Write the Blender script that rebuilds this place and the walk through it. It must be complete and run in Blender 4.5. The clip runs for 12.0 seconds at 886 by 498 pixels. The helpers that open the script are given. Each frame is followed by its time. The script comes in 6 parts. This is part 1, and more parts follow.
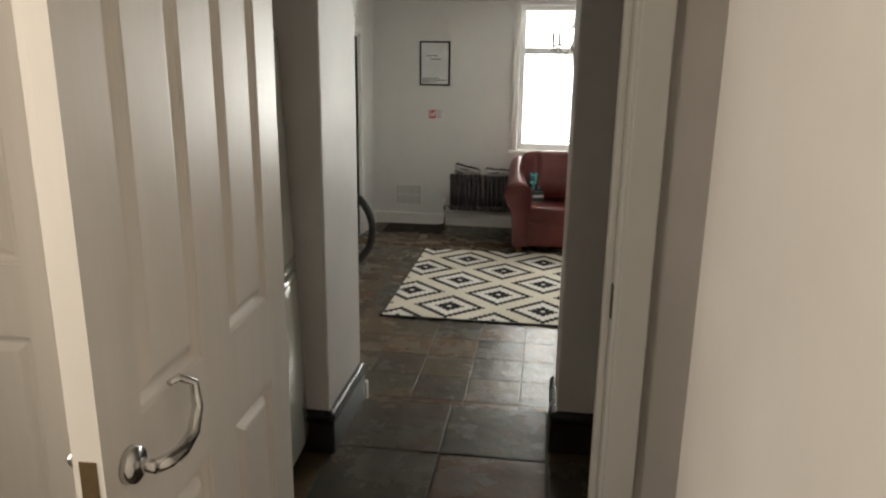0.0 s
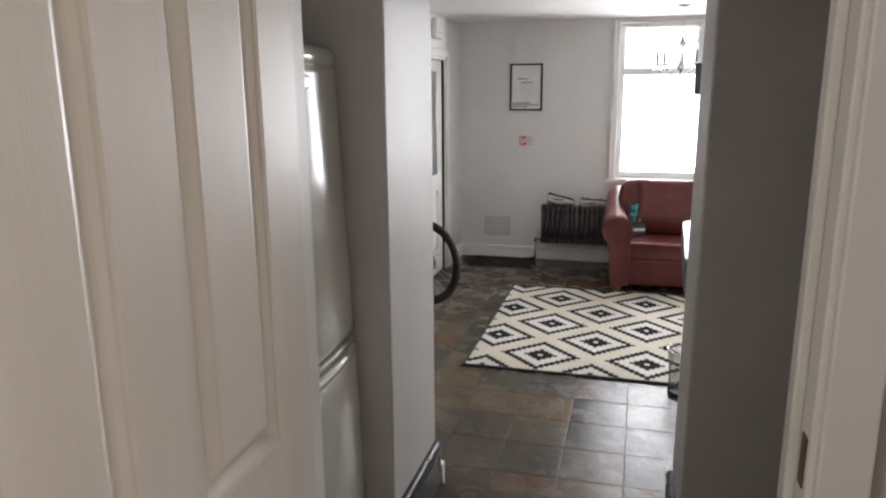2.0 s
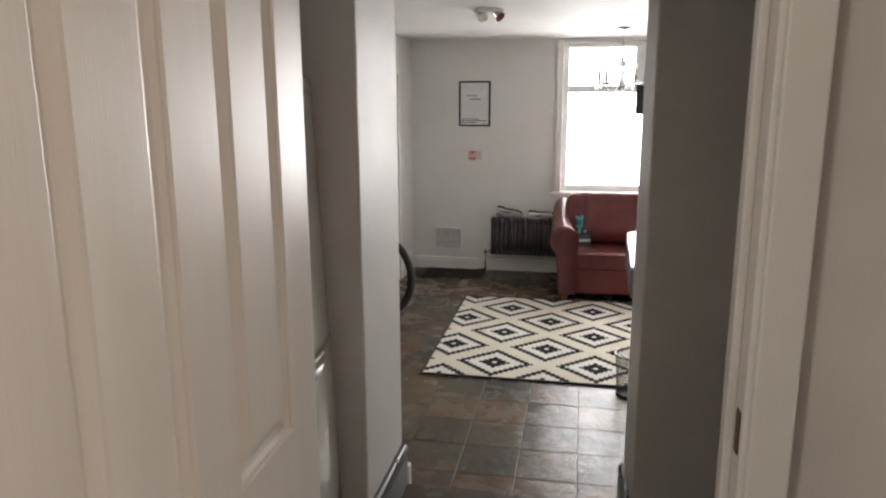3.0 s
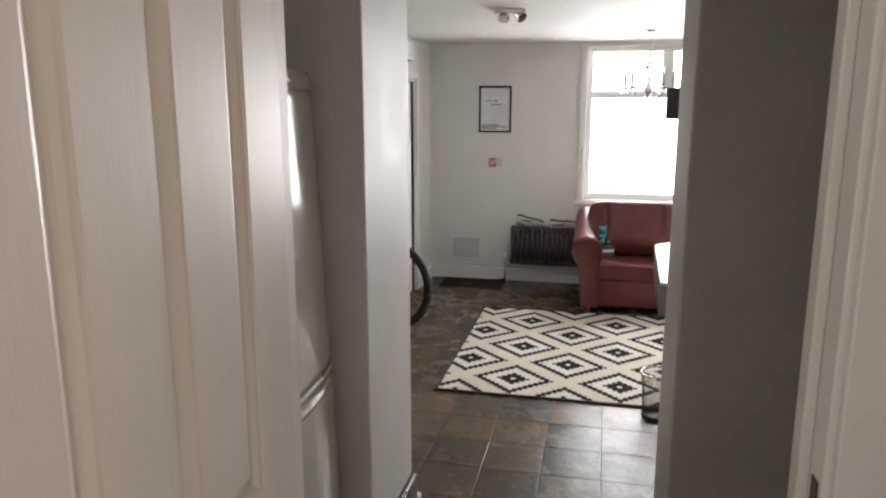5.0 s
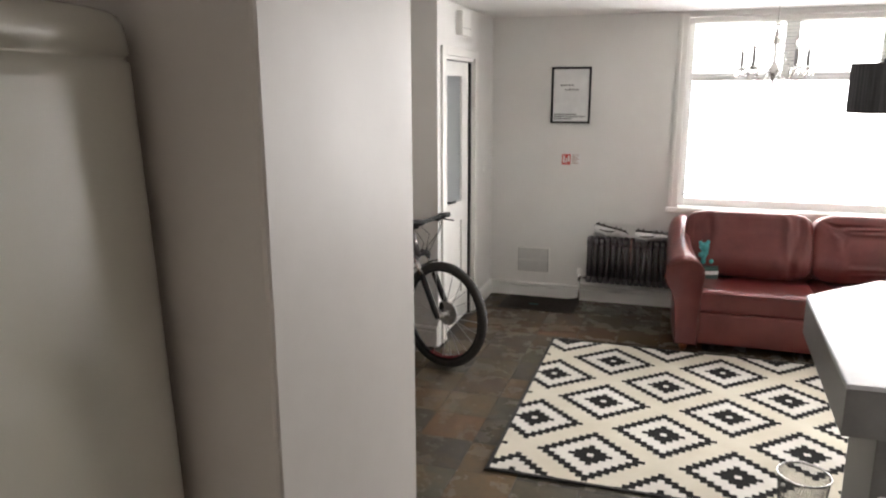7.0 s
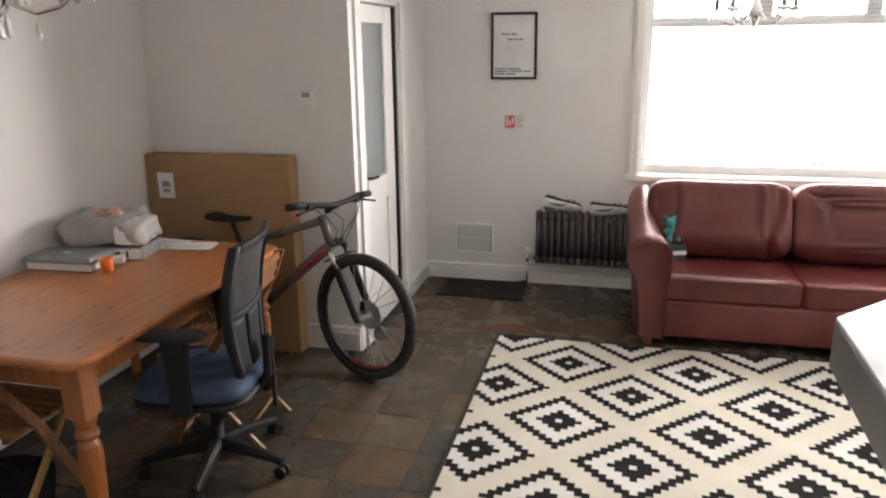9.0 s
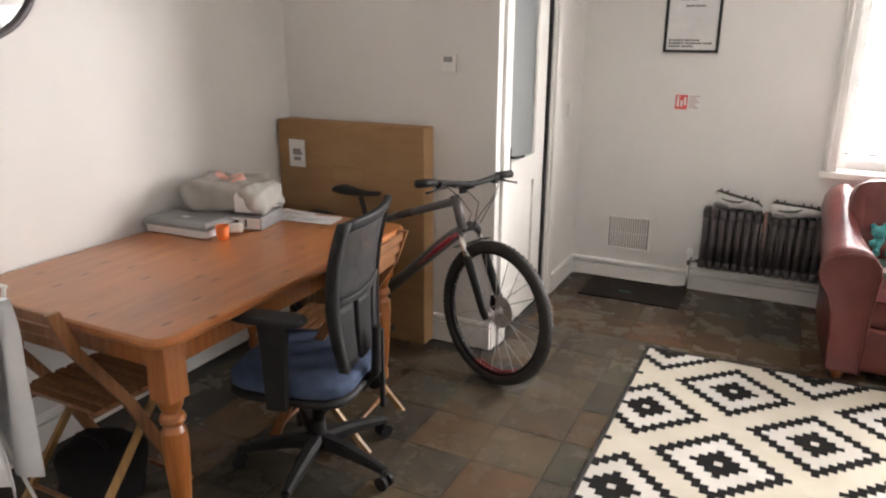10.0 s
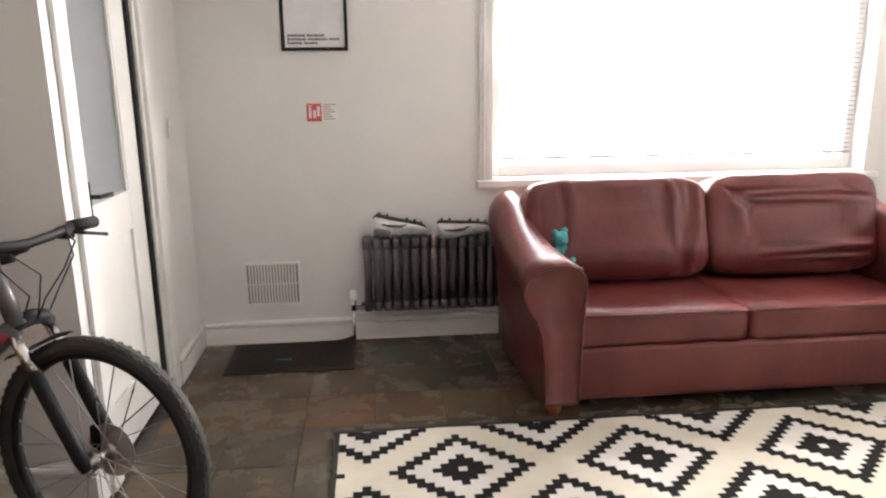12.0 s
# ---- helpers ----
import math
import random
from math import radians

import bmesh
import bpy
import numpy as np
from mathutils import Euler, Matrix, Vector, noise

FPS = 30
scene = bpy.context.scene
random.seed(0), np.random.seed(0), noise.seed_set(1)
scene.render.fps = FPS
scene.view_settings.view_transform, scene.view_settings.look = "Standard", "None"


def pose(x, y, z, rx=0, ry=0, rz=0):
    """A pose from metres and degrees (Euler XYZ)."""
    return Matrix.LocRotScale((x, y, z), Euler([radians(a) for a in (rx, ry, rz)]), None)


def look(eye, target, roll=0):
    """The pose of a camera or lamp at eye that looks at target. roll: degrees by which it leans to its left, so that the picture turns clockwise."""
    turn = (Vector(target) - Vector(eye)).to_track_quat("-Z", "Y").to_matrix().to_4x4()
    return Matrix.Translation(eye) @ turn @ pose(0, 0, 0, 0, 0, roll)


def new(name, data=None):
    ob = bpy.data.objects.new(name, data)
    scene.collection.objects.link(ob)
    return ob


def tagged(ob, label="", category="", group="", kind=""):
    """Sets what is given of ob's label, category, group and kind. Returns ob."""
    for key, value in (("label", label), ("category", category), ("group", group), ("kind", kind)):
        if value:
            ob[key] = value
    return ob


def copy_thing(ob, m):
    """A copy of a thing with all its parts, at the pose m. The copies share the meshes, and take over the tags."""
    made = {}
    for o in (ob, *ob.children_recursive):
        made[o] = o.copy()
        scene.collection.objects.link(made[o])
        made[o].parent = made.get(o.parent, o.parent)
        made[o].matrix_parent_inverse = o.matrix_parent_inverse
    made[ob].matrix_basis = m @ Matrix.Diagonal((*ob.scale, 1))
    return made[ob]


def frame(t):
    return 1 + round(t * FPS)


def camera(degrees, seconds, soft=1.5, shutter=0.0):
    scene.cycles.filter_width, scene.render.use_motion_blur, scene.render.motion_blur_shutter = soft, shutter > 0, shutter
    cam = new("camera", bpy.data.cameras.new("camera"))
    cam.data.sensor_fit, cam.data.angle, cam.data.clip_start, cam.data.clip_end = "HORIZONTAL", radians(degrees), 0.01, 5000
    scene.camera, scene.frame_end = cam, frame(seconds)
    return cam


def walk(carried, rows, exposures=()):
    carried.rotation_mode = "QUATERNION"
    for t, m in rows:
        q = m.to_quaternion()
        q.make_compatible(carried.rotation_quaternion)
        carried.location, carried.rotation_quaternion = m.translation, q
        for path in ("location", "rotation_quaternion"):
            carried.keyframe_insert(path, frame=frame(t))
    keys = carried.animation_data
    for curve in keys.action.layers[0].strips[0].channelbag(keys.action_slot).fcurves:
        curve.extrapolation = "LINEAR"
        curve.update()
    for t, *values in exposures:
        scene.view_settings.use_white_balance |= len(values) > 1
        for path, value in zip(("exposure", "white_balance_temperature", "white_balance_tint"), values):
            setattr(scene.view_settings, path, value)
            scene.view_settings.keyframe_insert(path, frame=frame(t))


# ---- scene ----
cam = camera(63.7, 12.0, soft=2.2)
PATH = [
    (0, (1.132, -0.751, 1.766), (0.866, 1.165, 1.259), 0.8),
    (0.2, (1.121, -0.677, 1.789), (0.742, 1.224, 1.297), 1.4),
    (0.5, (1.091, -0.513, 1.782), (0.599, 1.371, 1.325), 1.1),
    (1, (1.069, -0.311, 1.791), (0.515, 1.564, 1.369), 1.2),
    (1.5, (1.104, -0.225, 1.792), (0.516, 1.639, 1.366), 0.8),
    (2, (1.056, -0.274, 1.78), (0.542, 1.606, 1.331), -0.4),
    (2.5, (1.028, -0.371, 1.789), (0.64, 1.537, 1.333), -0.7),
    (3, (1.027, -0.435, 1.811), (0.659, 1.487, 1.396), -0.2),
    (4.8, (1.02, -0.345, 1.84), (0.583, 1.566, 1.441), 0.3),
    (5, (1.007, -0.233, 1.792), (0.583, 1.681, 1.396), 0.0),
    (5.5, (0.961, 0.103, 1.783), (0.596, 2.027, 1.375), -0.4),
    (6, (0.861, 0.465, 1.789), (0.574, 2.395, 1.351), -0.4),
    (6.3, (0.836, 0.656, 1.781), (0.53, 2.58, 1.326), -0.3),
    (6.5, (0.811, 0.742, 1.778), (0.42, 2.651, 1.328), 0.1),
    (6.7, (0.812, 0.819, 1.799), (0.247, 2.688, 1.365), 0.0),
    (8.3, (0.708, 1.31, 1.797), (0.055, 3.138, 1.314), -0.6),
    (8.5, (0.691, 1.431, 1.799), (0.14, 3.284, 1.286), -0.6),
    (9, (0.704, 1.775, 1.771), (0.24, 3.641, 1.218), -0.7),
    (9.5, (0.694, 2.026, 1.768), (0.002, 3.806, 1.174), -0.4),
    (10, (0.59, 2.224, 1.647), (-0.252, 3.941, 1.06), 0.3),
    (10.5, (0.505, 2.444, 1.561), (-0.379, 4.154, 1.017), 0.7),
    (11, (0.455, 2.711, 1.422), (-0.342, 4.475, 0.918), 0.8),
    (11.5, (0.279, 3.015, 1.435), (-0.092, 4.911, 0.918), 0.4),
    (12, (0.199, 3.27, 1.376), (0.392, 5.206, 0.914), -0.6),
]
EXPOSURES = [(0, -0.85, 6800, 4), (0.5, -0.54, 6500, 10), (1, -0.4, 6350, 10), (1.5, -0.32, 6080, 10), (2, -0.37, 6180, 10), (2.5, -0.42, 6450, 10), (3, -0.44, 6500, 10), (5, -0.36, 6450, 10), (5.5, -0.18, 6450, 10), (6, -0.08, 6500, 10), (6.5, -0.06, 6550, 10), (8.5, -0.38, 6550, 10), (9, -0.08, 6600, 11), (9.5, 0.10, 6650, 12), (10.5, 0.34, 6700, 12), (11, 0.38, 6650, 12), (11.5, 0.38, 6650, 12), (12, 0.26, 6650, 12)]
walk(cam, [(t, look(eye, target, roll)) for t, eye, target, roll in PATH], EXPOSURES)

# ---- world and light ----
world = bpy.data.worlds.new("sky")
scene.world = world
world.use_nodes = True
wn = world.node_tree.nodes
sky = wn.new("ShaderNodeTexSky")
sky.sky_type = "NISHITA"
sky.sun_disc = False
sky.sun_elevation = radians(48)
sky.sun_rotation = radians(40)
world.node_tree.links.new(sky.outputs["Color"], wn["Background"].inputs["Color"])
wn["Background"].inputs["Strength"].default_value = 0.12
sun_data = bpy.data.lights.new("sun", "SUN")
sun_data.energy = 0.5
sun_data.angle = radians(20)
sun_data.color = (1.0, 0.96, 0.9)
sun = new("sun", sun_data)
sun.matrix_world = look((4, 14, 12), (1.5, 7, 0))


def area_lamp(name, at, towards, width, height, watts, colour):
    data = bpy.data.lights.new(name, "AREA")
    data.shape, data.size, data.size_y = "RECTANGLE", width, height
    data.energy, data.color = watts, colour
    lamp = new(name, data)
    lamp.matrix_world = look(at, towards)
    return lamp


# daylight lamp outside the street window, and an added, unseen lamp in the hall
area_lamp("street_daylight", (1.88, 7.42, 1.66), (1.88, 0, 1.4), 2.2, 1.6, 385, (1.0, 0.97, 0.955))
area_lamp("hall_fill_lamp", (-0.40, -0.85, 1.75), (1.4, -0.5, 1.4), 1.0, 1.3, 45, (1.0, 0.87, 0.76))


# ---- materials ----
def rgb(c):
    return (*c, 1.0)


def principled(name, colour, rough=0.5, metal=0.0, spec=0.5):
    m = bpy.data.materials.new(name)
    m.use_nodes = True
    b = m.node_tree.nodes["Principled BSDF"]
    b.inputs["Base Color"].default_value = rgb(colour)
    b.inputs["Roughness"].default_value = rough
    b.inputs["Metallic"].default_value = metal
    b.inputs["Specular IOR Level"].default_value = spec
    return m, m.node_tree.nodes, m.node_tree.links, b


def noise_node(n, l, coord, scale, detail=4.0, rough=0.55, stretch=None):
    t = n.new("ShaderNodeTexNoise")
    t.inputs["Scale"].default_value = scale
    t.inputs["Detail"].default_value = detail
    t.inputs["Roughness"].default_value = rough
    if stretch:
        mp = n.new("ShaderNodeMapping")
        mp.inputs["Scale"].default_value = stretch
        l.new(coord, mp.inputs["Vector"])
        l.new(mp.outputs["Vector"], t.inputs["Vector"])
    else:
        l.new(coord, t.inputs["Vector"])
    return t


def ramp_node(n, l, fac, stops):
    r = n.new("ShaderNodeValToRGB")
    r.color_ramp.elements[0].position, r.color_ramp.elements[0].color = stops[0][0], rgb(stops[0][1])
    r.color_ramp.elements[1].position, r.color_ramp.elements[1].color = stops[-1][0], rgb(stops[-1][1])
    for p, c in stops[1:-1]:
        e = r.color_ramp.elements.new(p)
        e.color = rgb(c)
    l.new(fac, r.inputs["Fac"])
    return r


def surface(name, dark, light, rough=0.5, scale=6.0, fine=90.0, bump=0.05, metal=0.0, spec=0.5, stretch=None, rough_var=0.12, coat=0.0):
    """A surface that varies between two colours at a coarse scale, with fine grain in relief and gloss."""
    m, n, l, b = principled(name, light, rough, metal, spec)
    tc = n.new("ShaderNodeTexCoord").outputs["Object"]
    coarse = noise_node(n, l, tc, scale, 5.0, 0.6, stretch)
    grain = noise_node(n, l, tc, fine, 3.0, 0.6, stretch)
    col = ramp_node(n, l, coarse.outputs["Fac"], [(0.3, dark), (0.7, light)])
    l.new(col.outputs["Color"], b.inputs["Base Color"])
    mr = n.new("ShaderNodeMapRange")
    mr.inputs["To Min"].default_value = max(0.02, rough - rough_var)
    mr.inputs["To Max"].default_value = min(1.0, rough + rough_var)
    l.new(coarse.outputs["Fac"], mr.inputs["Value"])
    l.new(mr.outputs["Result"], b.inputs["Roughness"])
    bp = n.new("ShaderNodeBump")
    bp.inputs["Strength"].default_value = bump
    bp.inputs["Distance"].default_value = 0.004
    l.new(grain.outputs["Fac"], bp.inputs["Height"])
    l.new(bp.outputs["Normal"], b.inputs["Normal"])
    if coat:
        b.inputs["Coat Weight"].default_value = coat
        b.inputs["Coat Roughness"].default_value = 0.12
    return m


def slate():
    """Riven slate: each tile takes its own mix of grey, green and rust; sealed, with a wavy cleft relief."""
    m, n, l, b = principled("riven_slate", (0.1, 0.1, 0.1), 0.3, spec=0.2)
    tc = n.new("ShaderNodeTexCoord").outputs["Object"]
    info = n.new("ShaderNodeObjectInfo").outputs["Random"]
    isl = n.new("ShaderNodeNewGeometry").outputs["Random Per Island"]
    add = n.new("ShaderNodeMath")
    add.operation = "ADD"
    l.new(info, add.inputs[0])
    l.new(isl, add.inputs[1])
    fr = n.new("ShaderNodeMath")
    fr.operation = "FRACT"
    l.new(add.outputs[0], fr.inputs[0])
    off = n.new("ShaderNodeVectorMath")
    off.operation = "MULTIPLY_ADD"
    cmb = n.new("ShaderNodeCombineXYZ")
    for k in ("X", "Y", "Z"):
        l.new(fr.outputs[0], cmb.inputs[k])
    off.inputs[1].default_value = (37, 19, 53)
    l.new(cmb.outputs[0], off.inputs[0])
    l.new(tc, off.inputs[2])
    big = noise_node(n, l, off.outputs[0], 4.0, 7.0, 0.66)
    patch = noise_node(n, l, off.outputs[0], 5.0, 8.0, 0.68)
    cleft = noise_node(n, l, off.outputs[0], 7.0, 3.5, 0.5)
    grain = noise_node(n, l, off.outputs[0], 130.0, 3.0, 0.6)
    base = ramp_node(n, l, fr.outputs[0], [(0.0, (0.042, 0.042, 0.038)), (0.14, (0.088, 0.085, 0.064)), (0.28, (0.135, 0.090, 0.052)), (0.42, (0.054, 0.051, 0.045)), (0.56, (0.096, 0.082, 0.057)), (0.70, (0.140, 0.072, 0.038)), (0.84, (0.052, 0.055, 0.049)), (1.0, (0.092, 0.060, 0.040))])
    rust = ramp_node(n, l, patch.outputs["Fac"], [(0.30, (0.036, 0.034, 0.030)), (0.50, (0.086, 0.070, 0.049)), (0.64, (0.150, 0.098, 0.052)), (0.76, (0.200, 0.130, 0.062))])
    mix = n.new("ShaderNodeMix")
    mix.data_type = "RGBA"
    fac = n.new("ShaderNodeMapRange")
    fac.inputs["From Min"].default_value, fac.inputs["From Max"].default_value = 0.30, 0.70
    fac.inputs["To Max"].default_value = 0.75
    l.new(big.outputs["Fac"], fac.inputs["Value"])
    l.new(fac.outputs["Result"], mix.inputs["Factor"])
    l.new(base.outputs["Color"], mix.inputs["A"])
    l.new(rust.outputs["Color"], mix.inputs["B"])
    l.new(mix.outputs["Result"], b.inputs["Base Color"])
    rr = n.new("ShaderNodeMapRange")
    rr.inputs["To Min"].default_value, rr.inputs["To Max"].default_value = 0.15, 0.38
    l.new(big.outputs["Fac"], rr.inputs["Value"])
    l.new(rr.outputs["Result"], b.inputs["Roughness"])
    b1 = n.new("ShaderNodeBump")
    b1.inputs["Strength"].default_value, b1.inputs["Distance"].default_value = 0.34, 0.016
    l.new(cleft.outputs["Fac"], b1.inputs["Height"])
    b2 = n.new("ShaderNodeBump")
    b2.inputs["Strength"].default_value, b2.inputs["Distance"].default_value = 0.12, 0.003
    l.new(grain.outputs["Fac"], b2.inputs["Height"])
    l.new(b1.outputs["Normal"], b2.inputs["Normal"])
    l.new(b2.outputs["Normal"], b.inputs["Normal"])
    return m


def pine(name, dark, mid, light, along="Y", rough=0.32, boards=0.0):
    """Stained pine with stretched grain, knots and, if asked for, boards of that width."""
    m, n, l, b = principled(name, mid, rough)
    tc = n.new("ShaderNodeTexCoord").outputs["Object"]
    st = {"X": (1.2, 16, 16), "Y": (9, 0.8, 9), "Z": (16, 16, 1.2)}[along]
    g1 = noise_node(n, l, tc, 2.6, 6.0, 0.6, st)
    g2 = noise_node(n, l, tc, 9.0, 4.0, 0.6, st)
    blot = noise_node(n, l, tc, 2.0, 3.0, 0.5)
    c1 = ramp_node(n, l, g1.outputs["Fac"], [(0.25, dark), (0.5, mid), (0.75, light)])
    vor = n.new("ShaderNodeTexVoronoi")
    vor.inputs["Scale"].default_value = 4.4
    if along == "Y":
        vor.voronoi_dimensions = "2D"
    mp = n.new("ShaderNodeMapping")
    mp.inputs["Scale"].default_value = {"X": (0.55, 1.6, 1), "Y": (1.6, 0.55, 0), "Z": (1.6, 1.6, 0.55)}[along]
    l.new(tc, mp.inputs["Vector"])
    l.new(mp.outputs["Vector"], vor.inputs["Vector"])
    knot = ramp_node(n, l, vor.outputs["Distance"], [(0.028, (0.36, 0.25, 0.18)), (0.075, (1, 1, 1))])
    mul = n.new("ShaderNodeMix")
    mul.data_type, mul.blend_type = "RGBA", "MULTIPLY"
    mul.inputs["Factor"].default_value = 0.92
    l.new(c1.outputs["Color"], mul.inputs["A"])
    l.new(knot.outputs["Color"], mul.inputs["B"])
    out = mul.outputs["Result"]
    var = ramp_node(n, l, blot.outputs["Fac"], [(0.3, (0.82, 0.82, 0.82)), (0.7, (1, 1, 1))])
    mul2 = n.new("ShaderNodeMix")
    mul2.data_type, mul2.blend_type = "RGBA", "MULTIPLY"
    mul2.inputs["Factor"].default_value = 1.0
    l.new(out, mul2.inputs["A"])
    l.new(var.outputs["Color"], mul2.inputs["B"])
    l.new(mul2.outputs["Result"], b.inputs["Base Color"])
    bp = n.new("ShaderNodeBump")
    bp.inputs["Strength"].default_value, bp.inputs["Distance"].default_value = 0.12, 0.002
    l.new(g2.outputs["Fac"], bp.inputs["Height"])
    l.new(bp.outputs["Normal"], b.inputs["Normal"])
    b.inputs["Coat Weight"].default_value = 0.25
    b.inputs["Coat Roughness"].default_value = 0.2
    return m


def leather():
    m, n, l, b = principled("oxblood_leather", (0.16, 0.04, 0.035), 0.36, spec=0.42)
    tc = n.new("ShaderNodeTexCoord").outputs["Object"]
    big = noise_node(n, l, tc, 3.5, 5.0, 0.6)
    crease = noise_node(n, l, tc, 11.0, 5.0, 0.65, (1.0, 1.0, 0.35))
    vor = n.new("ShaderNodeTexVoronoi")
    vor.inputs["Scale"].default_value = 260
    l.new(tc, vor.inputs["Vector"])
    c = ramp_node(n, l, big.outputs["Fac"], [(0.3, (0.086, 0.016, 0.015)), (0.7, (0.150, 0.035, 0.031))])
    l.new(c.outputs["Color"], b.inputs["Base Color"])
    rr = n.new("ShaderNodeMapRange")
    rr.inputs["To Min"].default_value, rr.inputs["To Max"].default_value = 0.22, 0.42
    l.new(big.outputs["Fac"], rr.inputs["Value"])
    l.new(rr.outputs["Result"], b.inputs["Roughness"])
    b1 = n.new("ShaderNodeBump")
    b1.inputs["Strength"].default_value, b1.inputs["Distance"].default_value = 0.3, 0.012
    l.new(crease.outputs["Fac"], b1.inputs["Height"])
    b2 = n.new("ShaderNodeBump")
    b2.inputs["Strength"].default_value, b2.inputs["Distance"].default_value = 0.1, 0.001
    l.new(vor.outputs["Distance"], b2.inputs["Height"])
    l.new(b1.outputs["Normal"], b2.inputs["Normal"])
    l.new(b2.outputs["Normal"], b.inputs["Normal"])
    return m


def rug_weave(half_x, half_y, cx, cy, steps):
    """Flat woven lattice of stepped diamonds, in charcoal, white and cream."""
    m, n, l, b = principled("woven_diamonds", (0.7, 0.68, 0.6), 0.95, spec=0.1)
    sep = n.new("ShaderNodeSeparateXYZ")
    tc = n.new("ShaderNodeTexCoord").outputs["Object"]
    l.new(tc, sep.inputs[0])

    def math_node(op, a, bval=None):
        k = n.new("ShaderNodeMath")
        k.operation = op
        for i, v in enumerate((a, bval)):
            if v is None:
                continue
            if isinstance(v, (int, float)):
                k.inputs[i].default_value = v
            else:
                l.new(v, k.inputs[i])
        return k.outputs[0]

    def folded(axis, centre, half):
        u = math_node("DIVIDE", math_node("SUBTRACT", sep.outputs[axis], centre), half)
        q = math_node("DIVIDE", math_node("ADD", math_node("FLOOR", math_node("ADD", math_node("MULTIPLY", u, steps), 0.5)), 0.0), steps)
        return math_node("PINGPONG", q, 1.0)

    d = math_node("ADD", folded("X", cx, half_x), folded("Y", cy, half_y))
    d = math_node("MINIMUM", d, math_node("SUBTRACT", 2.0, d))
    cr = n.new("ShaderNodeValToRGB")
    cr.color_ramp.interpolation = "CONSTANT"
    ink, white, cream = (0.018, 0.017, 0.017), (0.70, 0.68, 0.64), (0.66, 0.62, 0.53)
    bands = [(0.0, white), (0.07, ink), (0.30, white), (0.545, ink), (0.765, cream)]
    cr.color_ramp.elements[0].position, cr.color_ramp.elements[0].color = bands[0][0], rgb(bands[0][1])
    cr.color_ramp.elements[1].position, cr.color_ramp.elements[1].color = bands[-1][0], rgb(bands[-1][1])
    for p, c in bands[1:-1]:
        e = cr.color_ramp.elements.new(p)
        e.color = rgb(c)
    l.new(d, cr.inputs["Fac"])
    weave = noise_node(n, l, tc, 420.0, 2.0, 0.5)
    soil = noise_node(n, l, tc, 3.0, 4.0, 0.6)
    tint = ramp_node(n, l, soil.outputs["Fac"], [(0.3, (0.86, 0.84, 0.8)), (0.65, (1, 1, 1))])
    mul = n.new("ShaderNodeMix")
    mul.data_type, mul.blend_type = "RGBA", "MULTIPLY"
    mul.inputs["Factor"].default_value = 1.0
    l.new(cr.outputs["Color"], mul.inputs["A"])
    l.new(tint.outputs["Color"], mul.inputs["B"])
    l.new(mul.outputs["Result"], b.inputs["Base Color"])
    bp = n.new("ShaderNodeBump")
    bp.inputs["Strength"].default_value, bp.inputs["Distance"].default_value = 0.5, 0.003
    l.new(weave.outputs["Fac"], bp.inputs["Height"])
    l.new(bp.outputs["Normal"], b.inputs["Normal"])
    return m


def clear_glass(name, colour=(1, 1, 1), rough=0.0, transmission=1.0):
    m, n, l, b = principled(name, colour, rough)
    b.inputs["Transmission Weight"].default_value = transmission
    b.inputs["IOR"].default_value = 1.45
    return m


def glow(name, colour, strength):
    m = bpy.data.materials.new(name)
    m.use_nodes = True
    n, l = m.node_tree.nodes, m.node_tree.links
    n.remove(n["Principled BSDF"])
    e = n.new("ShaderNodeEmission")
    e.inputs["Color"].default_value, e.inputs["Strength"].default_value = rgb(colour), strength
    l.new(e.outputs[0], n["Material Output"].inputs["Surface"])
    return m


WALL = surface("white_emulsion", (0.70, 0.69, 0.67), (0.76, 0.75, 0.73), 0.55, 1.3, 160, 0.06)
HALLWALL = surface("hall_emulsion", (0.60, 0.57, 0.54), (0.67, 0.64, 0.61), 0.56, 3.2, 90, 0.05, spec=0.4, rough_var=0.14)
CEIL = surface("ceiling_paint", (0.76, 0.75, 0.73), (0.82, 0.81, 0.79), 0.7, 1.1, 140, 0.05)
GLOSSWHITE = surface("white_gloss_paint", (0.74, 0.73, 0.70), (0.80, 0.79, 0.76), 0.42, 3.0, 120, 0.04, rough_var=0.04)
DOORPAINT = surface("grained_door_paint", (0.70, 0.66, 0.61), (0.76, 0.72, 0.67), 0.40, 3.0, 46, 0.07, stretch=(7, 7, 0.35))
BLACKSKIRT = surface("black_gloss_paint", (0.010, 0.009, 0.009), (0.022, 0.019, 0.018), 0.3, 6.0, 90, 0.05)
SLATE = slate()
GROUT = surface("floor_grout", (0.022, 0.020, 0.018), (0.060, 0.054, 0.046), 0.85, 3, 200, 0.2)
LEATHER = leather()
RUG = rug_weave(0.345, 0.333, 0.458, 1.604, 11.0)
RUGEDGE = surface("black_binding", (0.012, 0.012, 0.012), (0.025, 0.024, 0.023), 0.9, 20, 400, 0.2)
IRON = surface("dark_iron_paint", (0.036, 0.030, 0.033), (0.078, 0.066, 0.070), 0.42, 9, 120, 0.12)
BLACKPLASTIC = surface("black_plastic", (0.010, 0.010, 0.011), (0.019, 0.019, 0.020), 0.58, 8, 200, 0.06, spec=0.25)
GREYPLASTIC = surface("dark_grey_plastic", (0.013, 0.0135, 0.015), (0.024, 0.0245, 0.027), 0.6, 8, 200, 0.06, spec=0.25)
